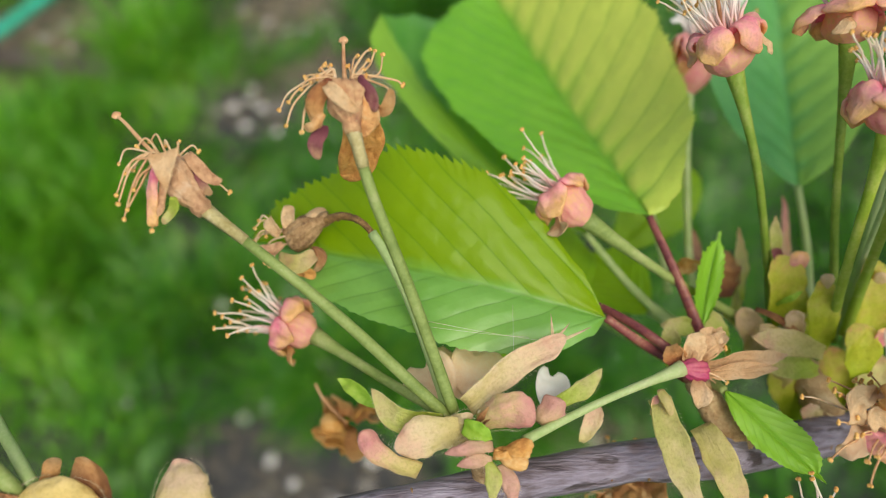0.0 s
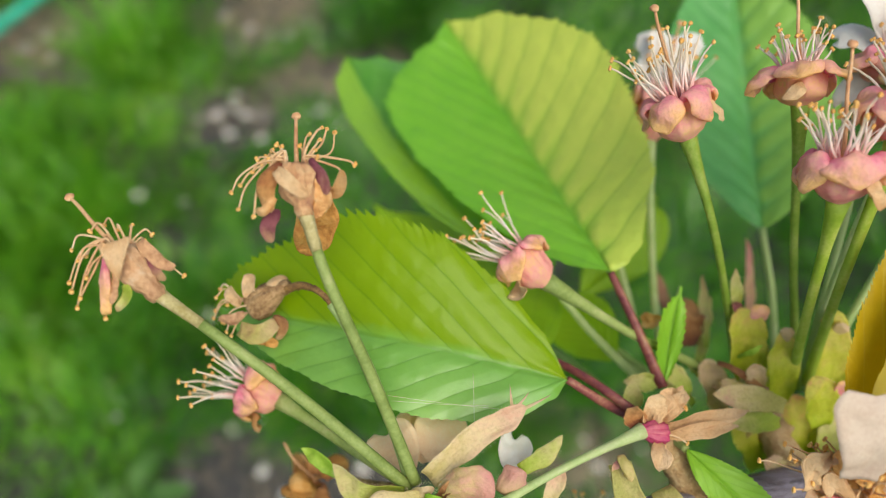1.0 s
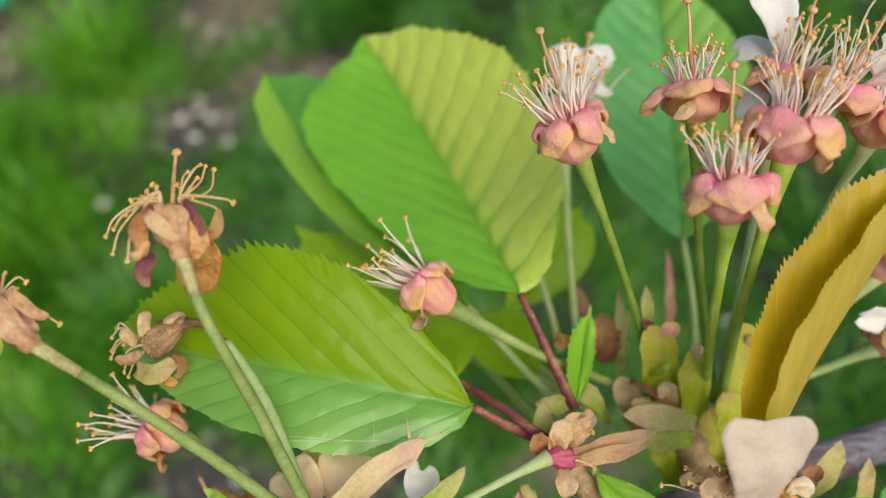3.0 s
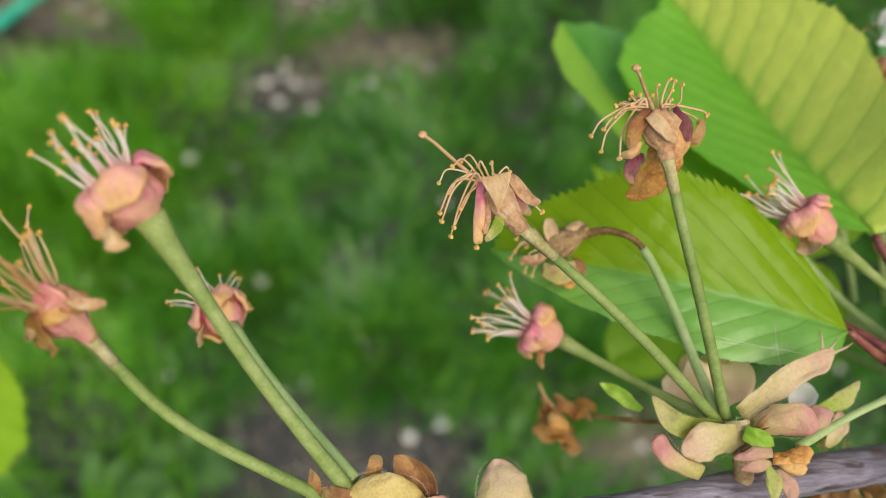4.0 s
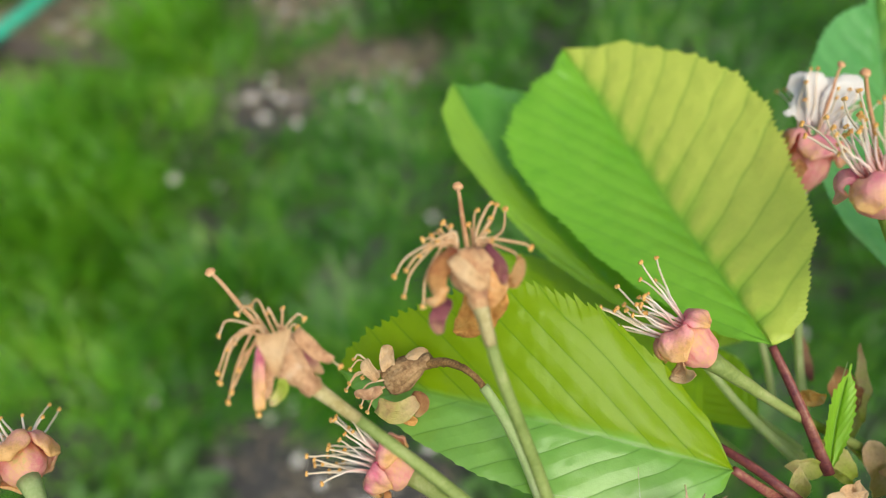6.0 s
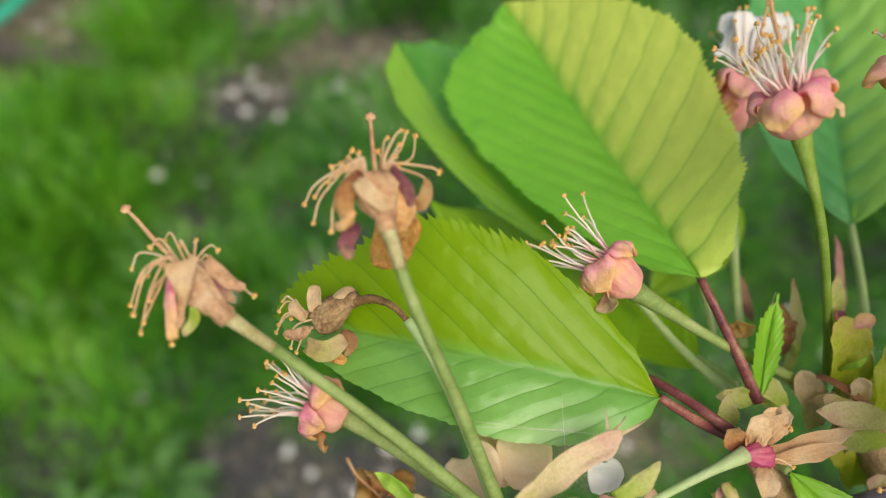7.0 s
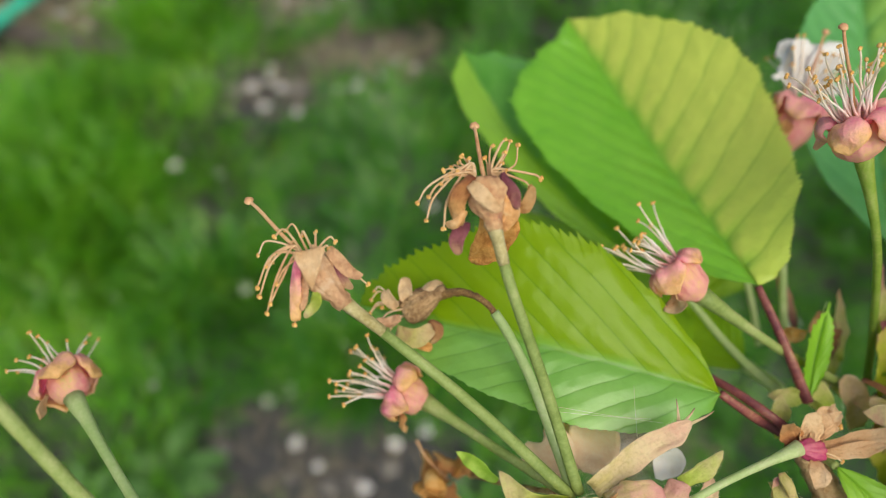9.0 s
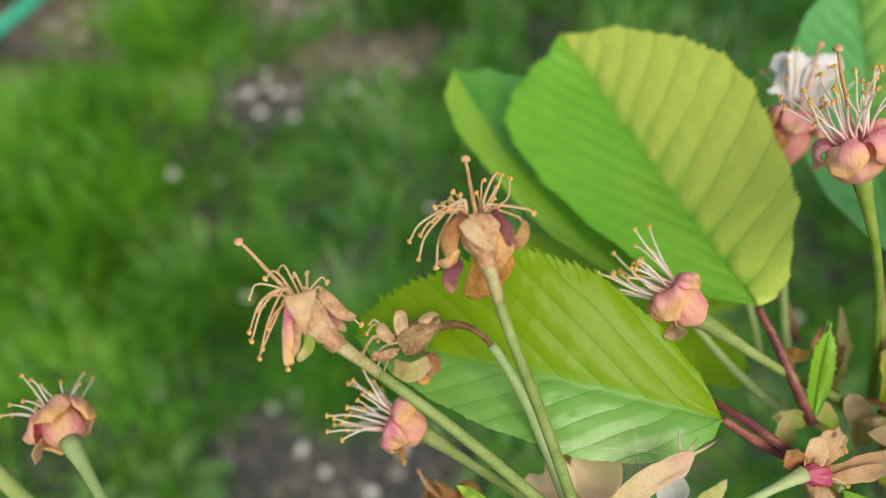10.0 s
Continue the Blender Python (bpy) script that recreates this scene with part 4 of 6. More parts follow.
tuft(-0.46, 0.37, 0.09, 600, 0.075, 0.35, "thick tall tuft of yellow-green grass", 0.0032, 8, GRASS_LIGHT)
tuft(-0.30, 0.33, 0.08, 500, 0.065, 0.4, "thick tuft of yellow-green grass", 0.0032, 9, GRASS_LIGHT)
tuft(-0.17, 0.27, 0.05, 300, 0.055, 0.5, "low tuft of green grass", 0.0028, 5)
tuft(0.10, 0.19, 0.05, 300, 0.050, 0.6, "low spreading tuft of dark green grass", 0.0032, 6)
tuft(0.02, 0.62, 0.05, 260, 0.075, 0.4, "tuft of bright lawn grass", 0.0032, 7)
# withered grass in the worn patches
spots = []
while len(spots) < 2600:
    cx, cy, rx, ry = rnd.choice(BARE[3:] + BARE[4:7])
    x, y = cx + rnd.gauss(0, rx * 0.7), cy + rnd.gauss(0, ry * 0.7)
    spots.append((x, y, rnd.uniform(0.02, 0.06), rnd.uniform(0.0008, 0.0018), rnd.uniform(0, 6.3), rnd.uniform(1.0, 1.5), rnd.uniform(0.0, 0.5)))
while len(spots) < 2900:
    cx, cy, rx, ry = rnd.choice(BARE[:3])
    x, y = cx + rnd.gauss(0, rx * 0.8), cy + rnd.gauss(0, ry * 0.8)
    spots.append((x, y, rnd.uniform(0.015, 0.04), rnd.uniform(0.0008, 0.0014), rnd.uniform(0, 6.3), rnd.uniform(1.1, 1.5), rnd.uniform(0.0, 0.5)))
grass_mesh("dry_grass", spots, STRAW, "withered straw-coloured grass lying on the soil", "dry grass")

# ---- things on the ground ----
rope_line = smooth_line([(-0.565, 0.325, 0.045), (-0.437, 0.523, 0.043), (-0.342, 0.666, 0.040), (-0.24, 0.85, 0.030)], 14)
rope = thing("rope", rope_line[0], "green braided plastic rope lying across the grass", "rope")
bm = bmesh.new()
for k in range(3):
    strand = []
    n = len(rope_line) * 4
    for i in range(n):
        f = i / (n - 1) * (len(rope_line) - 1)
        p = rope_line[int(f)].lerp(rope_line[min(int(f) + 1, len(rope_line) - 1)], f % 1)
        d = (rope_line[min(int(f) + 1, len(rope_line) - 1)] - rope_line[max(int(f) - 1, 0)]).normalized()
        a = d.orthogonal().normalized()
        b = d.cross(a)
        t = i * 0.30 + k * 2 * math.pi / 3
        strand.append(p + (a * math.cos(t) + b * math.sin(t)) * 0.0030)
    part("strand", tube(strand, lambda s: 0.0036, 8), ROPE, rope)

stick_line = smooth_line([(-0.62, 0.60, 0.010), (-0.494, 0.585, 0.018), (-0.382, 0.562, 0.018), (-0.30, 0.542, 0.014), (-0.262, 0.535, 0.006)], 8)
stick = part("fallen_stick", tube(stick_line, lambda s: 0.0115 - 0.003 * s, 14, rough=0.35, seed=4, ribs=5, rib=0.08), STICK, None, at=stick_line[0])
tagged(stick, "dark weathered dead stick lying on the straw", "stick")
part("side_twig", tube(smooth_line([(-0.40, 0.57, 0.02), (-0.405, 0.556, 0.03), (-0.392, 0.548, 0.012)], 6), lambda s: 0.002, 7, rough=0.3), STICK, stick, at=(-0.40, 0.57, 0.02))
post_line = smooth_line([(-0.285, 0.60, 0.0), (-0.283, 0.64, 0.03), (-0.29, 0.72, 0.05)], 6)
tagged(part("fallen_stick", tube(post_line, lambda s: 0.006 - 0.002 * s, 10, rough=0.3, seed=2), STICK, None, at=post_line[0]), "thin grey-brown dead stick in the straw", "stick")

dandelion = thing("dandelion", (-0.468, 0.432, 0.0), "yellow dandelion flower on a short stalk in the grass", "flower")
part("stem", tube(smooth_line([(-0.468, 0.432, -0.004), (-0.467, 0.433, 0.03), (-0.465, 0.436, 0.052)], 5), lambda s: 0.0016, 8), STALK_PALE, dandelion)
for k in range(60):
    a = k * 2.4
    r = 0.011 * math.sqrt((k + 1) / 60)
    c = Vector((-0.465, 0.436, 0.054))
    out = Vector((math.cos(a), math.sin(a), 0.9 - 0.9 * k / 60)).normalized()
    line = [c + out * r * t for t in (0.2, 0.6, 1.0, 1.15)]
    part("ray_floret", flake(line, (0, 0, 1), lambda s: 0.0012, 0.0002, 0.1, 0.0, k, 2), DANDELION, dandelion)

# fallen petals seen on the grass and on the soil
FALLEN = [(-0.147, 0.480), (-0.162, 0.504), (-0.146, 0.515), (-0.132, 0.504), (-0.145, 0.529), (-0.027, 0.508), (-0.033, 0.479), (-0.052, 0.485), (-0.070, 0.483), (-0.071, 0.635), (-0.096, 0.619), (-0.115, 0.618), (-0.136, 0.629), (-0.166, 0.653), (0.018, 0.339), (-0.140, 0.266), (-0.092, 0.139), (-0.016, 0.136), (0.009, 0.142), (-0.116, 0.173), (-0.098, 0.182), (-0.038, 0.104), (0.067, 0.516), (0.005, 0.522), (0.163, 0.123), (0.171, 0.098), (0.155, 0.141), (0.077, 0.118), (-0.452, 0.501), (-0.460, 0.479), (-0.364, 0.637), (-0.332, 0.633), (-0.219, 0.396), (-0.179, 0.390), (0.153, 0.457), (-0.113, 0.469)]
rnd = random.Random(9)
places = [(x, y, 0.9) for x, y in FALLEN]
while len(places) < 95:
    x, y = rnd.uniform(-0.6, 0.65), rnd.uniform(0.05, 0.95)
    if rnd.random() < 0.10 + 0.85 * bare(x, y):
        places.append((x, y, rnd.uniform(0.5, 0.85)))
for k, (x, y, big) in enumerate(places):
    z = height(x, y) + (0.003 if bare(x, y) > 0.4 else rnd.uniform(0.004, 0.016))
    a, tilt = rnd.uniform(0, 6.3), rnd.uniform(-0.35, 0.35)
    d = Vector((math.cos(a), math.sin(a), tilt)) * 0.0115 * big
    c = Vector((x, y, z))
    nrm = Vector((rnd.uniform(-0.3, 0.3), rnd.uniform(-0.5, 0.1), 1)).normalized()
    line = smooth_line([c - d / 2, c + nrm * -0.0008, c + d / 2], 5)
    ob = part("fallen_petal", flake(line, nrm, oval(0.0048 * big, 0.6, 0.2, 0.4), 0.0002, rnd.uniform(-0.1, 0.4), 0.0004, k, 8, notch=0.001), PETAL, None, at=c)
    tagged(ob, "white cherry petal fallen on the " + ("bare soil" if bare(x, y) > 0.4 else "grass"), "petal", "fallen petals")
for k in range(14):
    cx, cy, rx, ry = BARE[k % 3]
    x, y = cx + rnd.uniform(-rx, rx) * 0.8, cy + rnd.uniform(-ry, ry) * 0.8
    r = rnd.uniform(0.003, 0.008)
    ob = part("pebble", blob((x, y, height(x, y) + r * 0.3), r, None, (1.2, 0.9, 0.6), 0.4, k, 2), STONE, None, at=(x, y, height(x, y)))
    tagged(ob, "small grey-brown pebble on bare soil", "pebble", "pebbles")


def weed(x, y, count, long, label, seed):
    """A low rosette of broad blades."""
    rnd = random.Random(seed)
    z = height(x, y)
    ob = thing("weed", (x, y, z), label, "weed", "weeds in the lawn")
    for k in range(count):
        a = k * 2.4 + rnd.uniform(-0.3, 0.3)
        d = Vector((math.cos(a), math.sin(a), 0))
        l = long * rnd.uniform(0.6, 1.1)
        line = smooth_line([(x, y, z), Vector((x, y, z + l * 0.45)) + d * l * 0.5, Vector((x, y, z + l * 0.35)) + d * l], 5)
        part("weed_leaf", flake(line, (0, 0, 1), oval(l * 0.16, 0.6, 0.15, 0.1), 0.0004, 0.25, 0.001, seed + k, 6), LEAF_DARK_PLAIN, ob)


LEAF_DARK_PLAIN = tissue("weed_green", [(0.15, (0.045, 0.12, 0.02)), (0.55, (0.09, 0.20, 0.04)), (0.9, (0.15, 0.28, 0.08))], 60, 900, 0.5, 0.5, 0.25, None, 0.0008)
weed(-0.19, 0.115, 9, 0.05, "low grey-green weed with lobed leaves", 1)
weed(-0.24, 0.09, 8, 0.05, "low grey-green weed with lobed leaves", 2)
weed(0.19, 0.14, 5, 0.035, "small fresh green weed beside fallen petals", 3)
weed(0.06, 0.12, 6, 0.04, "low dark green weed in the grass", 4)

# ---- the branch ----
branch_line = smooth_line([(-0.16, -0.035, 0.520), (-0.08, -0.0200, 0.4960), (0.0008, -0.0001, 0.4508), (0.0176, 0.0044, 0.4508), (0.0352, 0.0070, 0.4492), (0.0502, 0.0096, 0.4479), (0.0660, 0.0121, 0.4465), (0.0809, 0.0131, 0.4442), (0.127, 0.0225, 0.4305), (0.22, 0.045, 0.395), (0.36, 0.09, 0.30), (0.46, 0.14, 0.14), (0.48, 0.16, -0.03)], 12)


def branch_radius(s):
    x = branch_line[min(len(branch_line) - 1, int(s * (len(branch_line) - 1)))].x
    return 0.0023 + 0.0045 * max(0.0, x + 0.02) + 0.02 * max(0.0, x - 0.16)


branch = thing("cherry_branch", branch_line[-1], "grey-brown cherry branch with peeling silvery bark and dark lenticels", "branch")
part("wood", tube(branch_line, branch_radius, 22, rough=0.10, seed=2.0), BARK, branch)
rnd = random.Random(3)
mids = [i for i, p in enumerate(branch_line) if -0.03 < p.x < 0.17]
for k in range(18):
    i = rnd.choice(mids[1:-1])
    p, d = branch_line[i].lerp(branch_line[i + 1], rnd.random()), (branch_line[i + 1] - branch_line[i]).normalized()
    r = branch_radius(i / (len(branch_line) - 1))
    a = rnd.uniform(-1.4, 1.4)
    up = (VIEW - d * VIEW.dot(d)).normalized()
    w = up * math.cos(a) + d.cross(up) * math.sin(a)
    t = d.cross(w)
    long = rnd.uniform(0.0005, 0.0012)
    line = [p + (w * math.cos(q) + t * math.sin(q)) * r * 0.985 for q in [(-0.5 + j / 4) * long / r for j in range(5)]]
    part("lenticel", tube(line, lambda s: 0.00014 * (0.4 + math.sin(s * math.pi)), 5, rough=0.3, seed=k), STALK_BROWN, branch)


def spur(at, way, r, label):
    """A short knotty side shoot with ringed bark."""
    at, way = Vector(at), Vector(way)
    line = smooth_line([at, at + way * 0.5, at + way], 8)
    ob = thing("fruiting_spur", at, label, "spur", "spurs of the branch")
    part("shoot", tube(line, lambda s: r * (1.15 - 0.5 * s) * (1 + 0.10 * math.sin(s * 40)), 14, rough=0.25, seed=at.x * 100), DRY_BROWN, ob)
    part("tip_knob", blob(line[-1], r * 0.85, None, (1, 1, 0.8), 0.3, at.x * 50, 3), SCALE_BROWN, ob)


spur((0.0478, 0.0094, 0.4484), Vector((0.0462, 0.0128, 0.4545)) - Vector((0.0478, 0.0094, 0.4484)), 0.0014, "short knotty spur hidden among bud scales")
spur((0.0000, -0.0003, 0.4512), Vector((-0.0031, 0.0071, 0.4583)) - Vector((0.0000, -0.0003, 0.4512)), 0.0022, "short knotty spur with brown bud scales")
spur((0.0980, 0.0166, 0.4391), Vector((0.0955, 0.0306, 0.4401)) - Vector((0.0980, 0.0166, 0.4391)), 0.0026, "thick knotty spur that carries many flower stalks")
spur((0.0820, 0.0133, 0.4439), Vector((0.0764, 0.0230, 0.4486)) - Vector((0.0820, 0.0133, 0.4439)), 0.0022, "short knotty spur with leaf stalks")

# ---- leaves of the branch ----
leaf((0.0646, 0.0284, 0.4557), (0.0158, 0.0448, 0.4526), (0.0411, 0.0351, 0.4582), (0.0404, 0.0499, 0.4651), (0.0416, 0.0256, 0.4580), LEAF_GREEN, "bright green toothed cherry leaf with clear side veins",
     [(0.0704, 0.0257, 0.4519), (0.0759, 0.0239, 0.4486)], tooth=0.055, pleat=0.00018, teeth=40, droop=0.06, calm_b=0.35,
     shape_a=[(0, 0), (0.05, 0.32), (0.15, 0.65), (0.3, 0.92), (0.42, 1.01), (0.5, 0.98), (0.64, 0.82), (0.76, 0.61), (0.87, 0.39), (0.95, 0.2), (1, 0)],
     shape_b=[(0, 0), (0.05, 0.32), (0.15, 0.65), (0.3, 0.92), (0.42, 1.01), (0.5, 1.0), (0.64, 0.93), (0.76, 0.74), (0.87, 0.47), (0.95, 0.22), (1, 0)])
leaf((0.0733, 0.0438, 0.4558), (0.0535, 0.1030, 0.4512), (0.0653, 0.0719, 0.4502), (0.0829, 0.0633, 0.4601), (0.0479, 0.0691, 0.4509), LEAF_LIT_HALF, "broad yellow-green cherry leaf with its halves folded upward",
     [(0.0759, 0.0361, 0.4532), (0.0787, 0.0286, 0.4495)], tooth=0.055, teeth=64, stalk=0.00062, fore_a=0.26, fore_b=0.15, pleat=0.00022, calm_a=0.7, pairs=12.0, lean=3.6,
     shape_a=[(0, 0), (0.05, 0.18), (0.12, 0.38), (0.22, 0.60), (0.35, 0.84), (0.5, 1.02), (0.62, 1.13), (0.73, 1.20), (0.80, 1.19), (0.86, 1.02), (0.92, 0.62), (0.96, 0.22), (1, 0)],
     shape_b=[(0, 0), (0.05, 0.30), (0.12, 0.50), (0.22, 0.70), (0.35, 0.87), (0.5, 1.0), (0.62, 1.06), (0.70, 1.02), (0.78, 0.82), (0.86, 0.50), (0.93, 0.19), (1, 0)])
leaf((0.0664, 0.0477, 0.4458), (0.0338, 0.1030, 0.4440), (0.0485, 0.0711, 0.4440), (0.0402, 0.0758, 0.4432), (0.0618, 0.0805, 0.4446), LEAF_DARK, "glossy dark green cherry leaf half hidden under another",
     [(0.0722, 0.0394, 0.4435), (0.0776, 0.0311, 0.4445)], STALK_PALE,
     shape_a=[(0, 0), (0.1, 0.5), (0.3, 0.9), (0.5, 1.0), (0.7, 0.97), (0.84, 0.70), (0.93, 0.30), (1, 0)], shape_b=[(0, 0), (0.1, 0.5), (0.3, 0.9), (0.5, 1.0), (0.7, 0.95), (0.84, 0.72), (0.92, 0.42), (0.96, 0.16), (1, 0)], stalk=0.00058, pleat=0.0004, wave=0.0012)
leaf((0.0626, 0.0346, 0.4500), (0.0381, 0.0726, 0.4352), (0.0545, 0.0543, 0.4390), (0.0458, 0.0447, 0.4330), (0.0659, 0.0558, 0.4355), LEAF_LIME, "yellow-green cherry leaf behind the front leaf",
     [(0.0674, 0.0301, 0.4522), (0.0722, 0.0254, 0.4528), (0.0764, 0.0232, 0.4490)], PETIOLE, peak=0.5, sharp=0.45, stalk=0.00058, drip=0.06)
leaf((0.0650, 0.0566, 0.4069), (0.0455, 0.0479, 0.3902), (0.0561, 0.0523, 0.3952), (0.0510, 0.0585, 0.3990), (0.0595, 0.0448, 0.3960), LEAF_LIME, "yellow-green cherry leaf low behind the front leaf",
     [(0.0700, 0.0480, 0.4180), (0.0764, 0.0240, 0.4470)], STALK_PALE, peak=0.5, sharp=0.7, teeth=30)
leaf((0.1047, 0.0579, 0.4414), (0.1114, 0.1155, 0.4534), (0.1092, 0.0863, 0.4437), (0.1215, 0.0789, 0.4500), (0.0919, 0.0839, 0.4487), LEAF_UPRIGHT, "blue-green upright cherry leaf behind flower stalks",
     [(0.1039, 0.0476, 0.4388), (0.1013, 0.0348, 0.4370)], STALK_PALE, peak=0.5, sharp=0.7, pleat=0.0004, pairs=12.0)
leaf((0.0966, 0.0152, 0.4607), (0.1220, 0.0440, 0.4801), (0.1080, 0.0294, 0.4688), (0.1042, 0.0318, 0.4765), (0.1008, 0.0350, 0.4736), LEAF_BRONZE, "bronze-yellow toothed cherry leaf folded shut along its midrib",
     [(0.0972, 0.0162, 0.4540), (0.0983, 0.0186, 0.4448)], SCALE_BROWN, teeth=56, tooth=0.05, pleat=0.00008, stalk=0.0006,
     shape_a=[(0, 0), (0.04, 0.62), (0.15, 0.88), (0.3, 1.0), (0.5, 1.0), (0.7, 0.78), (0.85, 0.45), (1, 0)],
     shape_b=[(0, 0), (0.04, 0.50), (0.15, 0.74), (0.3, 0.90), (0.5, 1.0), (0.7, 0.90), (0.85, 0.55), (1, 0)])
leaf((0.0795, 0.0195, 0.4508), (0.0889, 0.0073, 0.4505), (0.0841, 0.0134, 0.4507), (0.0869, 0.0144, 0.4518), (0.0815, 0.0126, 0.4502), LEAF_FRESH, "small fresh green toothed leaf beside withered flower",
     [(0.0786, 0.0224, 0.4479)], STALK, peak=0.5, sharp=0.7, teeth=22, tooth=0.06, pleat=0.00003, wave=0.0004)
leaf((0.0791, 0.0291, 0.4494), (0.0829, 0.0411, 0.4554), (0.0808, 0.0354, 0.4520), (0.0822, 0.0346, 0.4527), (0.0785, 0.0352, 0.4542), LEAF_FRESH, "narrow toothed green stipule beside a leaf stalk",
     None, peak=0.5, sharp=0.8, teeth=14, tooth=0.14, pleat=0.00005, wave=0.0004, name="stipule", stalk=0.0006)
leaf((0.0744, 0.0538, 0.4288), (0.0909, 0.0710, 0.4347), (0.0838, 0.0621, 0.4316), (0.0799, 0.0674, 0.4346), (0.0896, 0.0593, 0.4301), LEAF_LIME, "yellow-green young leaf behind flower stalks",
     [(0.0759, 0.0441, 0.4324), (0.0811, 0.0340, 0.4383)], STALK_PALE, peak=0.5, sharp=0.6)
leaf((0.0767, 0.0384, 0.4360), (0.0693, 0.0525, 0.4325), (0.0733, 0.0461, 0.4335), (0.0774, 0.0489, 0.4352), (0.0682, 0.0434, 0.4317), LEAF_LIME, "small yellow-green leaf deep in the cluster",
     [(0.0807, 0.0326, 0.4397)], STALK_PALE, peak=0.5, sharp=0.7, teeth=20)
leaf((0.1035, 0.0111, 0.4545), (0.1191, 0.0029, 0.4513), (0.1100, 0.0085, 0.4543), (0.1122, 0.0113, 0.4549), (0.1062, 0.0049, 0.4521), LEAF_LIME, "bright yellow-green leaf low on the branch",
     [(0.1021, 0.0107, 0.4484)], STALK_PALE, peak=0.5, sharp=0.7)
leaf((0.1187, 0.0111, 0.4375), (0.1327, 0.0156, 0.4406), (0.1254, 0.0137, 0.4393), (0.1250, 0.0165, 0.4409), (0.1265, 0.0087, 0.4375), LEAF_BLUE, "blue-green leaf beside the branch",
     [(0.1165, 0.0104, 0.4347)], STALK_PALE, peak=0.5, sharp=0.7)
leaf((-0.0590, 0.0063, 0.4811), (-0.0302, 0.0172, 0.4945), (-0.0441, 0.0136, 0.4897), (-0.0485, 0.0215, 0.4897), (-0.0324, 0.0030, 0.4881), LEAF_LIME, "yellow-green cherry leaf folded along its midrib",
     [(-0.0687, 0.0021, 0.4753)], STALK_PALE, peak=0.55, sharp=0.45)
leaf((-0.0464, 0.0419, 0.5211), (-0.0265, 0.0361, 0.5222), (-0.0352, 0.0383, 0.5224), (-0.0352, 0.0425, 0.5248), (-0.0337, 0.0330, 0.5193), LEAF_LIME, "yellow-green cherry leaf at the end of a shoot",
     [(-0.0545, 0.0413, 0.5186)], STALK_PALE, peak=0.55, sharp=0.6)

# ---- spent blossoms ----
flower([(0.0433, 0.0161, 0.4564), (0.0309, 0.0256, 0.4664), (0.0168, 0.0353, 0.4756)], (0.0138, 0.0389, 0.4778), "dry", "withered tan cherry blossom with curled orange stamens on a green stalk", 1,
       stalk_r=0.00078, sepals=0, rags=0, dry_neck=0.84, cup_r=0.0020, cup_material=CUP_FADED, stigma=(-7.9, 7.2, -5.0),
       flaps=[((0.4, 1.2, 2.4), (0.6, -1.0, 3.2), (0.8, -3.2, 3.0), 1.9, FLAP_TAN, "wedge"), ((-0.8, 0.6, 1.0), (-1.3, -3.0, 1.6), (-1.5, -6.6, 1.0), 0.75, SEPAL_PINK, "strap"),
              ((2.2, 1.0, 0.4), (4.0, -0.7, 0.6), (5.7, -2.1, 0.2), 0.7, CUP_FADED, "strap"), ((2.2, 0.4, 0.4), (3.6, -2.0, 0.6), (4.6, -3.4, 0.2), 0.7, SEPAL_PLUM, "leaf"),
              ((0.6, -3.4, 1.2), (0.3, -5.0, 1.0), (-0.9, -6.2, 0.6), 0.6, SCALE_GREEN, "leaf"), ((-0.4, -1.2, 1.6), (-0.6, -3.4, 1.8), (-1.2, -5.4, 1.2), 0.6, CUP_FADED, "leaf")],
       tips=[(-6.0, 0.8, -1, 1.4), (-4.8, -0.5, 0, 1.2), (-4.4, 0.0, -1, 1.0), (-6.0, -2.8, 0, 2.0), (-5.8, -3.8, 0, 2.0), (-4.8, -5.6, 1, 2.0), (-1.8, -7.0, 1, 1.0), (-1.2, 2.8, -2, 0.8), (2.6, 2.0, -2, 0.6),
             (2.0, 1.3, -1, 0.4), (-4.3, 2.8, -2, 1.2), (-3.2, 3.5, -3, 1.2), (-2.4, 1.6, -1, 0.8), (6.2, -3.0, -1, 0.3), (5.2, -1.8, 0, 0.3), (-4.4, -4.6, 1, 1.2), (-3.6, -2.4, 1, 0.9), (0.4, 3.1, -2, 0.5)])
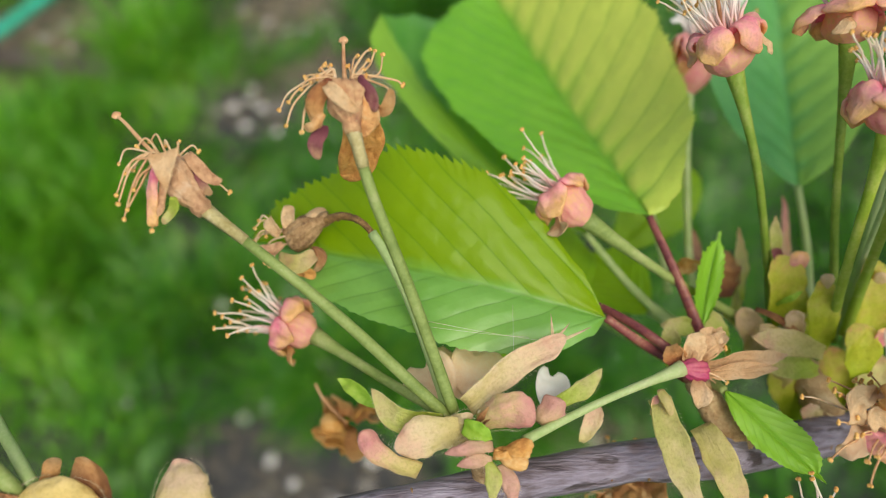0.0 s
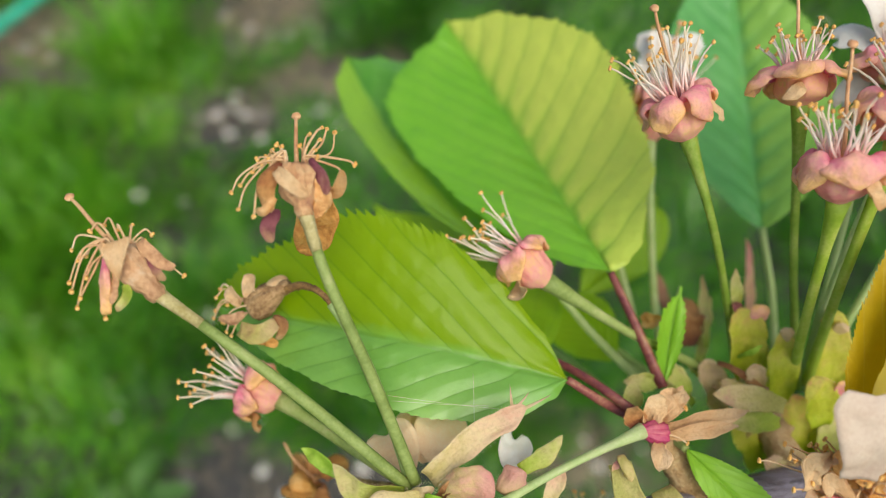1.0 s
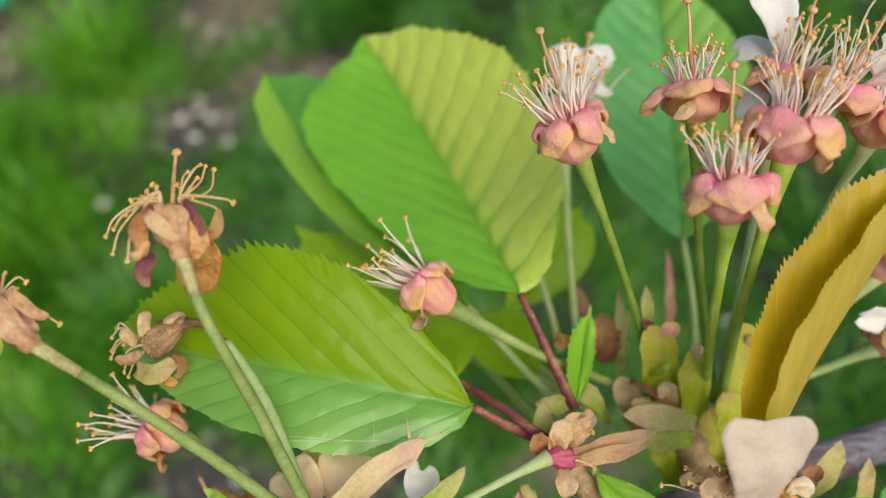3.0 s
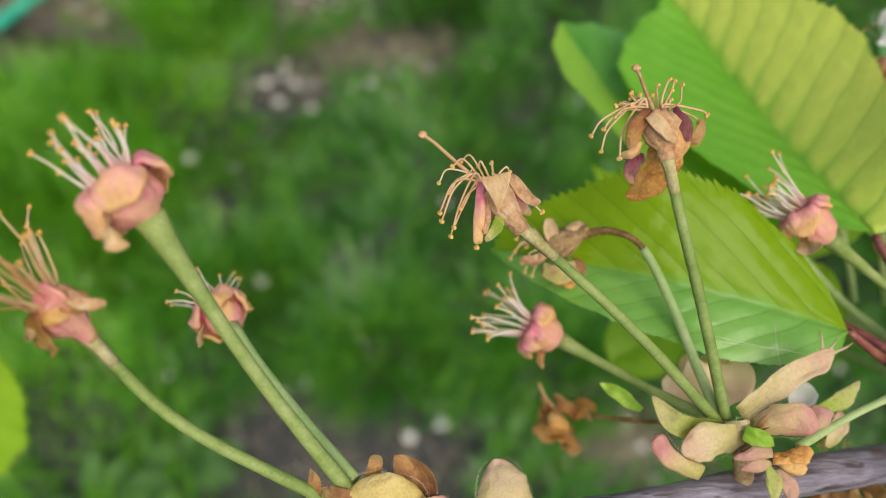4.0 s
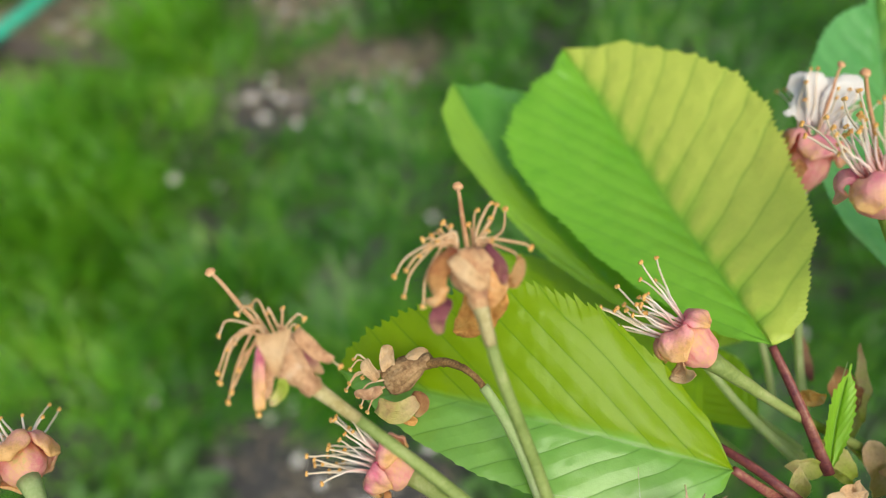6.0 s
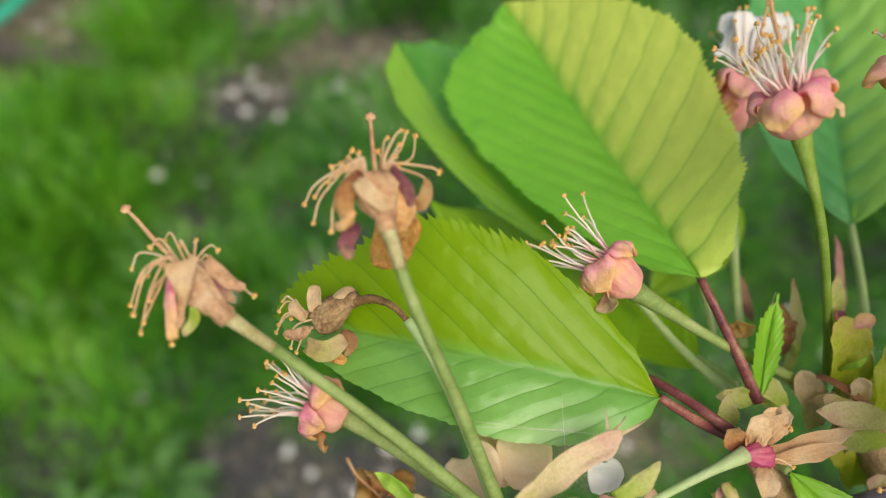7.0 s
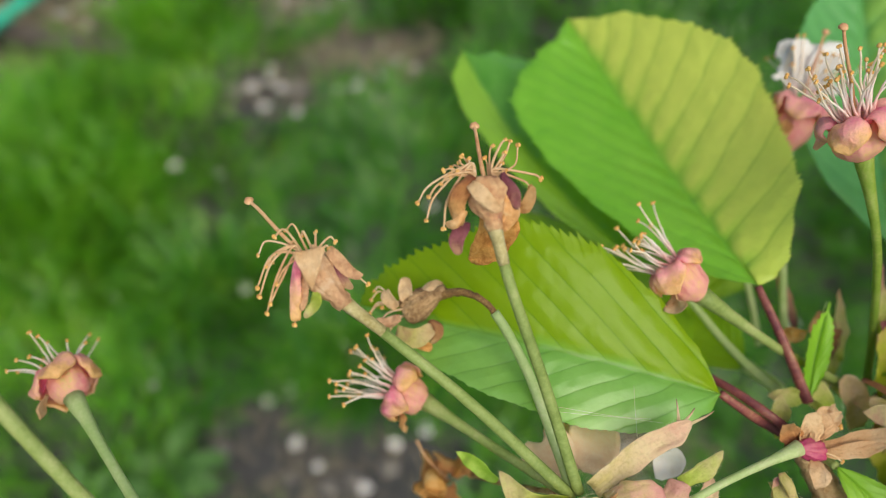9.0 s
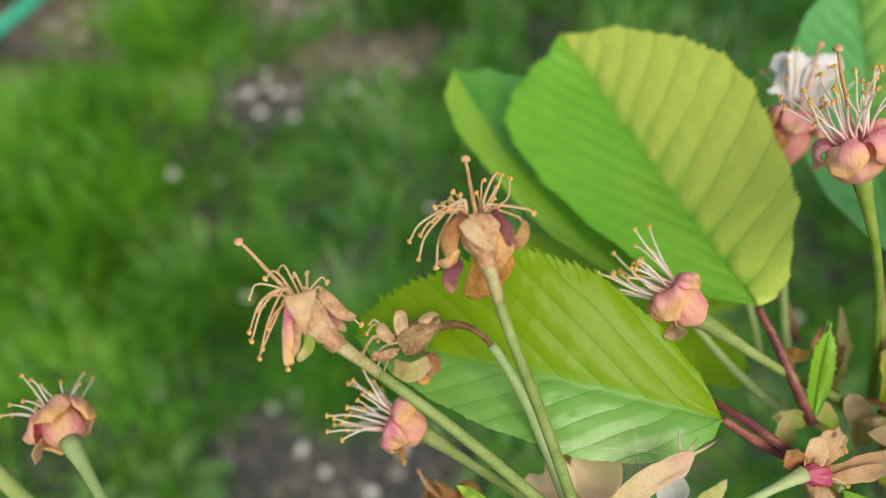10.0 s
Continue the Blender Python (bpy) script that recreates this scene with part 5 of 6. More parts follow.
flower([(0.0441, 0.0165, 0.4569), (0.0400, 0.0266, 0.4673), (0.0362, 0.0350, 0.4762), (0.0343, 0.0414, 0.4808)], (0.0336, 0.0458, 0.4822), "dry", "withered brown cherry blossom with papery sepals on an upright stalk", 2,
       stalk_r=0.00078, sepals=0, rags=0, dry_neck=0.80, cup_r=0.0020, cup_material=CUP_PLUM, stigma=(-0.6, 6.9, -5.8),
       flaps=[((1.6, -1.8, -1.0), (1.3, -6.0, -4.2), (-1.2, -9.8, -7.8), 2.6, ORANGE_DRY, "leaf"), ((-1.4, 0.4, 1.4), (-3.0, -2.2, 1.8), (-2.9, -5.0, 1.2), 1.1, SEPAL_DRY, "leaf"),
              ((-2.8, -4.4, 0.6), (-3.3, -6.2, 0.5), (-3.0, -8.2, 0.2), 1.0, SEPAL_PLUM, "leaf"), ((-2.2, -3.4, 1.6), (-3.3, -4.6, 1.6), (-4.6, -4.9, 1.0), 0.5, CUP_DRY, "leaf"),
              ((-1.5, -0.4, 2.3), (0.0, -2.2, 2.8), (1.4, -3.8, 2.4), 0.9, FLAP_TAN, "leaf"), ((1.8, 0.4, 0.8), (2.9, -1.6, 1.3), (3.5, -3.4, 1.0), 0.8, SEPAL_PLUM, "leaf"),
              ((3.2, -3.0, 0.9), (4.5, -3.2, 0.8), (5.0, -1.0, 0.2), 0.7, SEPAL_DRY, "leaf"), ((2.2, -1.2, 0.8), (2.6, -3.6, 0.9), (1.8, -6.0, 0.2), 1.0, CUP_DRY, "leaf")],
       tips=[(2.7, 4.7, -3, 0.5), (3.3, 4.5, -3, -0.3), (4.2, 4.0, -3, -0.8), (1.2, 4.0, -3, 0.3), (2.1, 1.8, -1, 0.3), (2.5, 3.1, -2, 0.2), (-2.7, 2.2, -1, 0.5), (-4.4, 1.3, -1, 0.4), (-3.5, 1.7, -2, 0.5), (-4.8, -0.2, 0, 0.8),
             (-1.6, 2.4, -1, 0.2), (-2.3, 2.9, -2, 0.3), (-7.5, -2.2, -1, 1.0), (-6.6, -4.2, 0, 1.4), (-6.2, -1.6, 0, 0.9), (-4.7, -5.2, 1, 1.4), (6.4, 0.0, -1, 0.4), (5.0, -1.0, 0, 0.5), (2.4, 0.9, 0, 0.3), (0.3, 2.6, -2, 0.2), (-2.9, 0.9, 0, 0.3), (-3.7, 0.6, 0, 0.4)])
flower([(0.0436, 0.0162, 0.4564), (0.0416, 0.0232, 0.4575), (0.0387, 0.0312, 0.4607), (0.0349, 0.0374, 0.4648), (0.0316, 0.0406, 0.4640), (0.0277, 0.0419, 0.4613)], (0.0231, 0.0404, 0.4594), "dry", "shrivelled brown cherry blossom hanging from a bent stalk", 3,
       cup_material=DRY_BROWN, pistil=0.0, stalk_r=0.0008, brown_from=0.62, sepals=0, rags=0, cup_r=0.0018,
       flaps=[((0.2, 1.4, 1.0), (0.5, 3.2, 0.9), (0.8, 4.6, 0.2), 1.1, FLAP_TAN, "leaf"), ((2.4, 1.4, 0.8), (3.8, 2.6, 0.8), (5.4, 3.6, 0.2), 1.1, FLAP_TAN, "leaf"), ((-0.8, 0.6, 1.0), (-1.9, 1.9, 0.8), (-2.2, 3.0, 0.4), 1.0, FLAP_TAN, "leaf"), ((-0.4, -0.8, 1.2), (-2.2, -1.4, 1.0), (-3.6, -0.8, 0.4), 0.8, CUP_FADED, "leaf"),
              ((-1.0, -2.6, 1.2), (1.4, -3.4, 2.0), (3.8, -2.2, 1.4), 1.5, SCALE_OLIVE, "strap"), ((3.2, -1.4, 1.2), (4.5, -2.4, 1.2), (3.7, -4.6, 0.8), 0.7, SCALE_BROWN, "leaf"), ((0.8, -4.4, 0.8), (2.3, -4.2, 1.0), (3.6, -5.1, 0.6), 0.8, ORANGE_DRY, "leaf")],
       tips=[(-4.4, 1.8, 0, 0.8), (-4.6, 0.0, 0, 0.6), (-3.6, -1.6, 0, 0.6), (-2.9, 0.7, 0, 0.5), (-4.0, 2.9, -1, 0.6), (-3.3, -2.9, 0, 0.8), (-2.4, -3.4, 1, 0.6), (-5.2, -1.0, -1, 0.9)])
flower([(0.0428, 0.0167, 0.4559), (0.0356, 0.0226, 0.4522), (0.0268, 0.0303, 0.4490)], (0.0208, 0.0329, 0.4500), "fresh", "pink cherry calyx with white stamens after petal fall", 4,
       length=0.0095, spread=0.75, curl=0.35, stamens=26, pistil=0.0, stalk_r=0.0008, sweep=(-.25,.1,0), size=0.9)
flower([(0.0913, 0.0312, 0.4416), (0.0827, 0.0337, 0.4474), (0.0747, 0.0357, 0.4529), (0.0641, 0.0394, 0.4601)], (0.0596, 0.0449, 0.4614), "fresh", "pink cherry calyx with long white stamens behind a leaf", 5,
       length=0.0105, spread=0.7, curl=-0.25, stamens=26, pistil=0.0, stalk_r=0.0008, sweep=(-.65,-.15,.1), size=0.9)
flower([(0.0942, 0.0344, 0.4388), (0.0895, 0.0388, 0.4529), (0.0845, 0.0440, 0.4668), (0.0811, 0.0500, 0.4748)], (0.0789, 0.0548, 0.4793), "fresh", "pink cherry calyx on a tall stalk with upright stamens", 6,
       length=0.0088, spread=0.55, curl=0.35, stamens=34, pistil=0.0118, stalk_r=0.00068, stalk_material=STALK_OLIVE)
flower([(0.0521, 0.0124, 0.4575), (0.0620, 0.0170, 0.4561), (0.0731, 0.0212, 0.4551)], (0.0760, 0.0211, 0.4541), "dry", "withered blossom with a crimson cup and dry tan petals", 7,
       cup_material=CRIMSON, length=0.006, spread=0.5, curl=0.6, stamens=3, pistil=0.0, stalk_r=0.00062, stalk_material=STALK_PALE, sepal_len=0.004, sepals=1, rags=0, cup_r=0.0015)
flower([(0.0982, 0.0283, 0.4447), (0.0960, 0.0338, 0.4614), (0.0947, 0.0386, 0.4760)], (0.0948, 0.0432, 0.4806), "fresh", "plump pink-orange cherry calyx on an upright stalk", 8,
       length=0.0068, spread=0.45, curl=0.5, stamens=34, pistil=0.012, stalk_r=0.0008, sepal_len=0.0056, size=1.1, stalk_material=STALK_DEEP)
flower([(0.1015, 0.0298, 0.4410), (0.0977, 0.0418, 0.4587), (0.0952, 0.0533, 0.4762)], (0.0955, 0.0577, 0.4790), "fresh", "pink cherry calyx with flaring sepals and upright stamens", 9,
       length=0.0070, spread=0.5, curl=0.5, stamens=30, stalk_r=0.0007, bend_out=0.8, stalk_material=STALK_OLIVE)
flower([(0.1014, 0.0294, 0.4443), (0.0998, 0.0353, 0.4628), (0.1007, 0.0432, 0.4804)], (0.1026, 0.0478, 0.4836), "fresh", "large deep pink cherry calyx with dense stamens", 10,
       length=0.0078, spread=0.5, curl=0.5, stamens=38, stalk_r=0.0008, size=1.1, sepal_len=0.0056, stalk_material=STALK_DEEP)
flower([(0.1040, 0.0313, 0.4397), (0.1043, 0.0400, 0.4552), (0.1077, 0.0496, 0.4714), (0.1108, 0.0529, 0.4781)], (0.1126, 0.0546, 0.4809), "fresh", "pink cherry calyx behind the front bunch", 11,
       length=0.0095, spread=0.6, curl=0.3, stamens=28, stalk_r=0.0007, stalk_material=STALK_PALE)
flower([(0.1049, 0.0305, 0.4369), (0.1142, 0.0458, 0.4612), (0.1163, 0.0495, 0.4733)], (0.1187, 0.0525, 0.4770), "fresh", "pale pink cherry blossom that keeps one white petal", 12,
       length=0.0095, spread=0.6, curl=0.3, stamens=28, stalk_r=0.0007, stalk_material=STALK_PALE, petals=[(Vector((0.1170, 0.0573, 0.4820)) - Vector((0.1187, 0.0525, 0.4770)), 0.0030, 0.3)])
flower([(0.1035, 0.0318, 0.4400), (0.1055, 0.0450, 0.4580), (0.1089, 0.0592, 0.4728)], (0.1106, 0.0620, 0.4749), "fresh", "orange-pink cherry blossom that keeps a long white petal", 23,
       length=0.0085, spread=0.6, curl=0.3, stamens=24, stalk_r=0.0007, stalk_material=STALK_PALE, sweep=(0.4, 0.2, 0.2),
       petals=[((-0.0034, 0.0084, 0.0072), 0.0030, 0.2), ((-0.0042, 0.0046, -0.0010), 0.0022, 0.2), ((-0.0044, -0.0020, -0.0045), 0.0018, 0.2)])
flower([(0.1111, 0.0326, 0.4360), (0.1169, 0.0364, 0.4454), (0.1237, 0.0404, 0.4526)], (0.1275, 0.0443, 0.4573), "fresh", "pale pink cherry blossom with a few white petals remaining", 13,
       length=0.009, spread=0.7, curl=0.3, stamens=26, stalk_r=0.0008, stalk_material=STALK_PALE, petals=[(Vector((0.1253, 0.0503, 0.4596)) - Vector((0.1275, 0.0443, 0.4573)), 0.004, 0.3), (Vector((0.1324, 0.0482, 0.4598)) - Vector((0.1275, 0.0443, 0.4573)), 0.004, 0.3)])
flower([(0.1101, 0.0317, 0.4354), (0.1181, 0.0324, 0.4408), (0.1242, 0.0329, 0.4459)], (0.1284, 0.0341, 0.4479), "fresh", "pale pink cherry blossom with a white petal hanging", 14,
       length=0.009, spread=0.7, curl=0.3, stamens=26, stalk_r=0.0008, stalk_material=STALK_PALE, petals=[(Vector((0.1212, 0.0356, 0.4520)) - Vector((0.1284, 0.0341, 0.4479)), 0.002, 0.3), (Vector((0.1323, 0.0384, 0.4517)) - Vector((0.1284, 0.0341, 0.4479)), 0.004, 0.3)])
flower([(-0.0031, 0.0095, 0.4596), (-0.0117, 0.0193, 0.4577), (-0.0209, 0.0302, 0.4556)], (-0.0243, 0.0351, 0.4545), "fresh", "pink cherry calyx seen from its stalk with short pale stamens", 15,
       length=0.0075, spread=0.8, curl=1.3, stamens=18, pistil=0.0, stalk_r=0.00082, stalk_material=STALK_PALE, size=1.0, cup_r=0.0023)
flower([(-0.0039, 0.0083, 0.4601), (-0.0127, 0.0182, 0.4720), (-0.0205, 0.0292, 0.4864)], (-0.0243, 0.0322, 0.4895), "fresh", "plump pink cherry calyx with a fan of white stamens", 16,
       length=0.0074, spread=0.6, curl=0.1, stamens=26, pistil=0.0, stalk_r=0.0010, size=1.05, sweep=(0.15, 0.45, 0.1), sepal_len=0.0058)
flower([(-0.0070, 0.0075, 0.4597), (-0.0212, 0.0138, 0.4701), (-0.0287, 0.0204, 0.4806)], (-0.0314, 0.0225, 0.4841), "dry", "withering orange-pink blossom with splayed sepals", 17,
       cup_material=CUP_PINK, length=0.0095, spread=0.9, curl=0.5, stamens=18, pistil=0.012, stalk_r=0.0008, sepal_len=0.0042, sepals=3, rags=0, dry_neck=0.85, cup_r=0.0021,
       flaps=[((-0.2, 0.9, 0.9), (1.6, 0.2, 1.6), (2.4, -0.8, 1.2), 1.3, SEPAL_PINK, "leaf"),
              ((1.4, 1.5, 0.8), (4.3, -0.4, 1.3), (6.4, -0.5, 0.9), 0.7, CUP_FADED, "leaf"),
              ((-0.1, -1.4, 0.6), (1.5, -1.6, 1.2), (2.7, -1.3, 0.6), 0.8, ORANGE_DRY, "leaf"),
              ((-0.3, -1.5, 0.3), (-1.1, -2.7, 0.7), (-1.8, -3.9, 0.3), 0.8, CUP_FADED, "leaf")])
flower([(0.0839, 0.0403, 0.4374), (0.0839, 0.0497, 0.4417), (0.0838, 0.0673, 0.4521)], (0.0872, 0.0752, 0.4580), "fresh", "cherry blossom with a few white petals on a pale stalk", 18,
       length=0.010, spread=0.6, curl=0.3, stamens=20, stalk_r=0.0008, stalk_material=STALK_PALE, petals=[(Vector((0.0910, 0.0778, 0.4596)) - Vector((0.0872, 0.0752, 0.4580)), 0.004, 0.3), (Vector((0.0846, 0.0801, 0.4596)) - Vector((0.0872, 0.0752, 0.4580)), 0.004, 0.3), (Vector((0.0893, 0.0819, 0.4620)) - Vector((0.0872, 0.0752, 0.4580)), 0.0045, 0.3)])
flower([(0.1041, 0.0057, 0.4409), (0.1010, 0.0078, 0.4466), (0.0977, 0.0102, 0.4532)], (0.0946, 0.0123, 0.4589), "dry", "withered orange blossom that opens upward with yellow stamens", 19,
       length=0.0075, spread=1.1, curl=1.4, stamens=34, pistil=0.0, stalk_r=0.0008, size=1.15, sweep=(-.5,-.3,.2), sepals=0, rags=0, crumple=0.0016, cup_material=ORANGE_DRY,
       flaps=[((-5.6, 0.6, 0.9), (-4.8, 3.0, 2.3), (-2.4, 3.4, 2.5), 1.5, FLAP_TAN, "leaf"), ((-2.4, 1.2, 1.6), (-1.6, 3.2, 2.4), (0.2, 4.2, 2.2), 1.3, ORANGE_DRY, "leaf"),
              ((-0.7, 1.1, 2.0), (1.8, 3.4, 2.8), (4.4, 2.6, 2.5), 1.4, ORANGE_DRY, "leaf"), ((1.4, 0.3, 1.1), (3.3, -1.9, 1.5), (4.6, -5.6, 0.1), 1.9, PETAL_CREAM, "leaf"),
              ((-1.5, 0.4, 0.6), (-4.3, -1.6, 0.9), (-6.8, -3.6, -0.2), 1.8, PETAL_CREAM, "leaf"), ((-0.4, -0.3, 1.1), (-0.5, -2.7, 1.6), (-0.8, -5.4, 0.5), 1.8, FLAP_TAN, "leaf"),
              ((1.7, 1.6, 2.1), (4.2, 0.3, 2.5), (7.0, -2.0, 1.7), 1.2, FLAP_TAN, "leaf"), ((-3.9, -0.9, 1.2), (-2.5, -2.8, 1.9), (0.4, -4.6, 1.5), 1.3, SEPAL_PINK, "leaf"),
              ((0.6, 0.8, 2.4), (2.2, 1.6, 3.4), (3.6, 0.6, 3.2), 1.0, ORANGE_DRY, "strap"), ((-1.2, -0.6, 2.2), (-2.8, 0.4, 3.0), (-4.2, -0.4, 2.6), 0.9, FLAP_TAN, "strap"),
              ((0.8, -1.0, 2.0), (1.8, -2.8, 2.6), (1.2, -4.6, 2.0), 1.0, ORANGE_DRY, "leaf"), ((2.6, 1.0, 1.6), (4.6, 2.2, 2.2), (6.2, 1.2, 1.8), 1.0, PETAL_CREAM, "leaf")])
flower([(0.0968, -0.0035, 0.4377), (0.0924, -0.0016, 0.4420), (0.0900, -0.0002, 0.4450)], (0.0872, 0.0022, 0.4485), "fresh", "pink-orange blossom low beside the branch", 20,
       length=0.0065, spread=0.7, curl=0.5, stamens=20, pistil=0.0, stalk_r=0.0008)
flower([(0.0819, 0.0435, 0.4322), (0.0809, 0.0501, 0.4361), (0.0787, 0.0585, 0.4410)], (0.0776, 0.0627, 0.4434), "fresh", "small cherry calyx hidden behind a broad leaf", 21,
       length=0.007, spread=0.6, curl=0.3, stamens=12, pistil=0.0, stalk_r=0.0007, stalk_material=STALK_PALE)
flower([(0.0712, 0.0086, 0.4382), (0.0700, 0.0085, 0.4347), (0.0691, 0.0093, 0.4328)], (0.0673, 0.0121, 0.4333), "dry", "faded orange blossom under the branch", 22,
       length=0.007, spread=0.9, curl=0.8, stamens=16, pistil=0.0, stalk_r=0.0007, stalk_material=STALK_PALE)

# ---- bud scales and dry bits at the spurs ----
bud_scale((0.0456, 0.0168, 0.4579), (0.0578, 0.0235, 0.4617), (0,0,0), 0.0016, SCALE_TAN, "long tan hairy bract that ends in reddish points", 70, seed=1.1, via=(0.0515, 0.0203, 0.4606), foot=0.8, blunt=True, cup=0.45, peak=0.5,
          prongs=[(0.0563, 0.0259, 0.4628), (0.0584, 0.0249, 0.4625), (0.0612, 0.0247, 0.4611)])
bud_scale((0.0469, 0.0145, 0.4580), (0.0533, 0.0140, 0.4612), (0,0.0003,0.0012), 0.0021, SCALE_PINK, "plump yellow-green bud scale flushed pink at its tip", 60, thick=0.0006, seed=2.3, cup=-0.45, blunt=True, foot=0.6, peak=0.6)
bud_scale((0.0458, 0.0140, 0.4574), (0.0371, 0.0119, 0.4585), (0,0,0.0010), 0.0023, SCALE_TAN, "cream-coloured bud scale with dark hairy edge", 40, thick=0.0003, seed=3.7, cup=-0.2, blunt=True, foot=0.5, peak=0.55)
bud_scale((0.0398, 0.0095, 0.4567), (0.0335, 0.0132, 0.4611), (0,0,0), 0.0013, SCALE_PINK, "pink finger-like bud scale", 40, thick=0.0007, seed=4.2, via=(0.0359, 0.0108, 0.4590), cup=-0.5, blunt=True, foot=0.8, peak=0.7)
bud_scale((0.0427, 0.0154, 0.4571), (0.0344, 0.0190, 0.4591), (0,0,0), 0.0014, SCALE_GREEN, "narrow greenish hairy bract", 90, seed=5.1, via=(0.0374, 0.0156, 0.4579), cup=0.35, foot=0.6)
bud_scale((0.0484, 0.0116, 0.4584), (0.0428, 0.0107, 0.4597), (0,0,0.0006), 0.0010, SCALE_MAUVE, "small mauve bud scale", 30, thick=0.0006, seed=6.6, cup=-0.4, foot=0.7)
bud_scale((0.0481, 0.0104, 0.4573), (0.0441, 0.0096, 0.4582), (0,0,0.0005), 0.0009, SCALE_MAUVE, "dusky mauve bud scale pressed to the bark", 16, seed=6.9, cup=-0.3)
bud_scale((0.0544, 0.0144, 0.4563), (0.0571, 0.0166, 0.4585), (0,0,0.0006), 0.0017, SCALE_MAUVE, "dull pink-brown bud scale", 30, seed=11.4, cup=-0.4, blunt=True, foot=0.6)
bud_scale((0.0568, 0.0172, 0.4562), (0.0625, 0.0207, 0.4576), (0,0,0), 0.0011, SCALE_GREEN, "pale green bract with an upturned hairy tip", 60, seed=10.4, via=(0.0602, 0.0184, 0.4569), foot=0.7, cup=-0.2)
bud_scale((0.0437, 0.0146, 0.4573), (0.0463, 0.0154, 0.4589), (0,0,0.0006), 0.0008, SCALE_TAN, "tan rim of a cut bud scale among stalks", 40, seed=2.9, cup=-0.3, foot=0.9, blunt=True)
bud_scale((0.0466, 0.0140, 0.4581), (0.0485, 0.0162, 0.4596), (0,0,0.0004), 0.0007, SCALE_BROWN, "thin brown hairy edge of a bud scale", 40, seed=3.1, cup=0.4, foot=0.8)
bud_scale((0.0477, 0.0102, 0.4576), (0.0482, 0.0059, 0.4561), (0.0003,0,0.0006), 0.0009, SCALE_GREEN, "pale green bract hanging over the bark", 40, seed=8.4, cup=-0.3, foot=0.5)
bud_scale((0.0491, 0.0098, 0.4574), (0.0505, 0.0050, 0.4554), (0.0003,0,0.0006), 0.0010, SCALE_MAUVE, "faded pink bract hanging over the bark", 40, seed=9.4, cup=-0.3, foot=0.5)
bud_scale((0.0453, 0.0141, 0.4587), (0.0483, 0.0122, 0.4592), (0,0,0.0004), 0.0012, SPROUT, "tiny fresh green toothed leaf tip", 0, seed=13.1, name="leaf_tip", category="leaf tip", foot=0.6)
petal_thing((0.0435, 0.0195, 0.4517), (0.0401, 0.0245, 0.4534), 0.0036, PETAL_CREAM, "faded peach petal caught in the spur", 0.25, 1.0)
petal_thing((0.0465, 0.0198, 0.4513), (0.0479, 0.0263, 0.4525), 0.0036, PETAL_CREAM, "faded peach petal caught behind a bract", 0.25, 2.0)
petal_thing((0.0455, 0.0207, 0.4495), (0.0447, 0.0277, 0.4506), 0.0036, PETAL_CREAM, "faded peach petal under the leaf", 0.25, 3.0)
petal_thing((0.0556, 0.0186, 0.4512), (0.0575, 0.0230, 0.4520), 0.0022, PETAL, "white petal caught between bracts", 0.3, 4.0)
bud_scale((-0.0007, 0.0025, 0.4575), (0.0011, 0.0097, 0.4620), (0.0004,0,0.0018), 0.0056, SCALE_YELLOW, "large yellow bud scale with a hairy edge", 200, thick=0.0005, seed=20.1, cup=-0.35, blunt=True, foot=0.9, peak=0.25)
bud_scale((0.0044, 0.0065, 0.4580), (0.0017, 0.0121, 0.4604), (0.0012,0,0.0008), 0.0024, SCALE_BROWN, "glossy chestnut-brown bud scale", 0, seed=21.1, cup=0.75, foot=0.7)
bud_scale((-0.0015, 0.0089, 0.4594), (-0.0005, 0.0120, 0.4603), (0.0003,0,0.0006), 0.0009, SEPAL_DRY, "withered brown bud scale tip", 10, seed=22.1, wrinkle=0.0010, blunt=True, foot=0.8)
bud_scale((-0.0017, 0.0058, 0.4599), (-0.0074, 0.0083, 0.4601), (0,0,0.0006), 0.0016, SCALE_BROWN, "frayed reddish-brown bud scale", 30, seed=23.1, wrinkle=0.0010)
bud_scale((-0.0071, 0.0074, 0.4602), (-0.0083, 0.0106, 0.4611), (0,0,0.0004), 0.0008, SEPAL_DRY, "small tan dry bud scale stub", 14, seed=23.6, wrinkle=0.0008)
bud_scale((0.0028, 0.0050, 0.4600), (0.0092, 0.0062, 0.4607), (0,0,0.0010), 0.0016, SCALE_PINK, "pink-edged bud scale low on the spur", 30, seed=23.9, cup=-0.3)
bud_scale((0.0146, 0.0014, 0.4569), (0.0135, 0.0108, 0.4624), (0.0004,0,0.0026), 0.0034, SCALE_CREAM, "rounded cream and pink bud scale with a hairy rim", 110, thick=0.0006, seed=24.1, cup=-0.40, peak=0.3, foot=0.85, blunt=True)
bud_scale((0.0692, 0.0172, 0.4558), (0.0722, 0.0012, 0.4535), (-0.0006,0,0.0010), 0.0019, SCALE_CLEAR, "pale straw-green papery bract hanging over the branch", 60, thick=0.0003, seed=30.1, cup=0.22, foot=0.75, peak=0.35, wrinkle=0.0007)
bud_scale((0.0740, 0.0142, 0.4540), (0.0772, 0.0015, 0.4520), (0.0006,0,0.0009), 0.0018, SCALE_OLIVE, "thin olive-tan bract hanging over the branch", 50, thick=0.0003, seed=31.1, cup=0.20, foot=0.7, peak=0.35, wrinkle=0.0007)
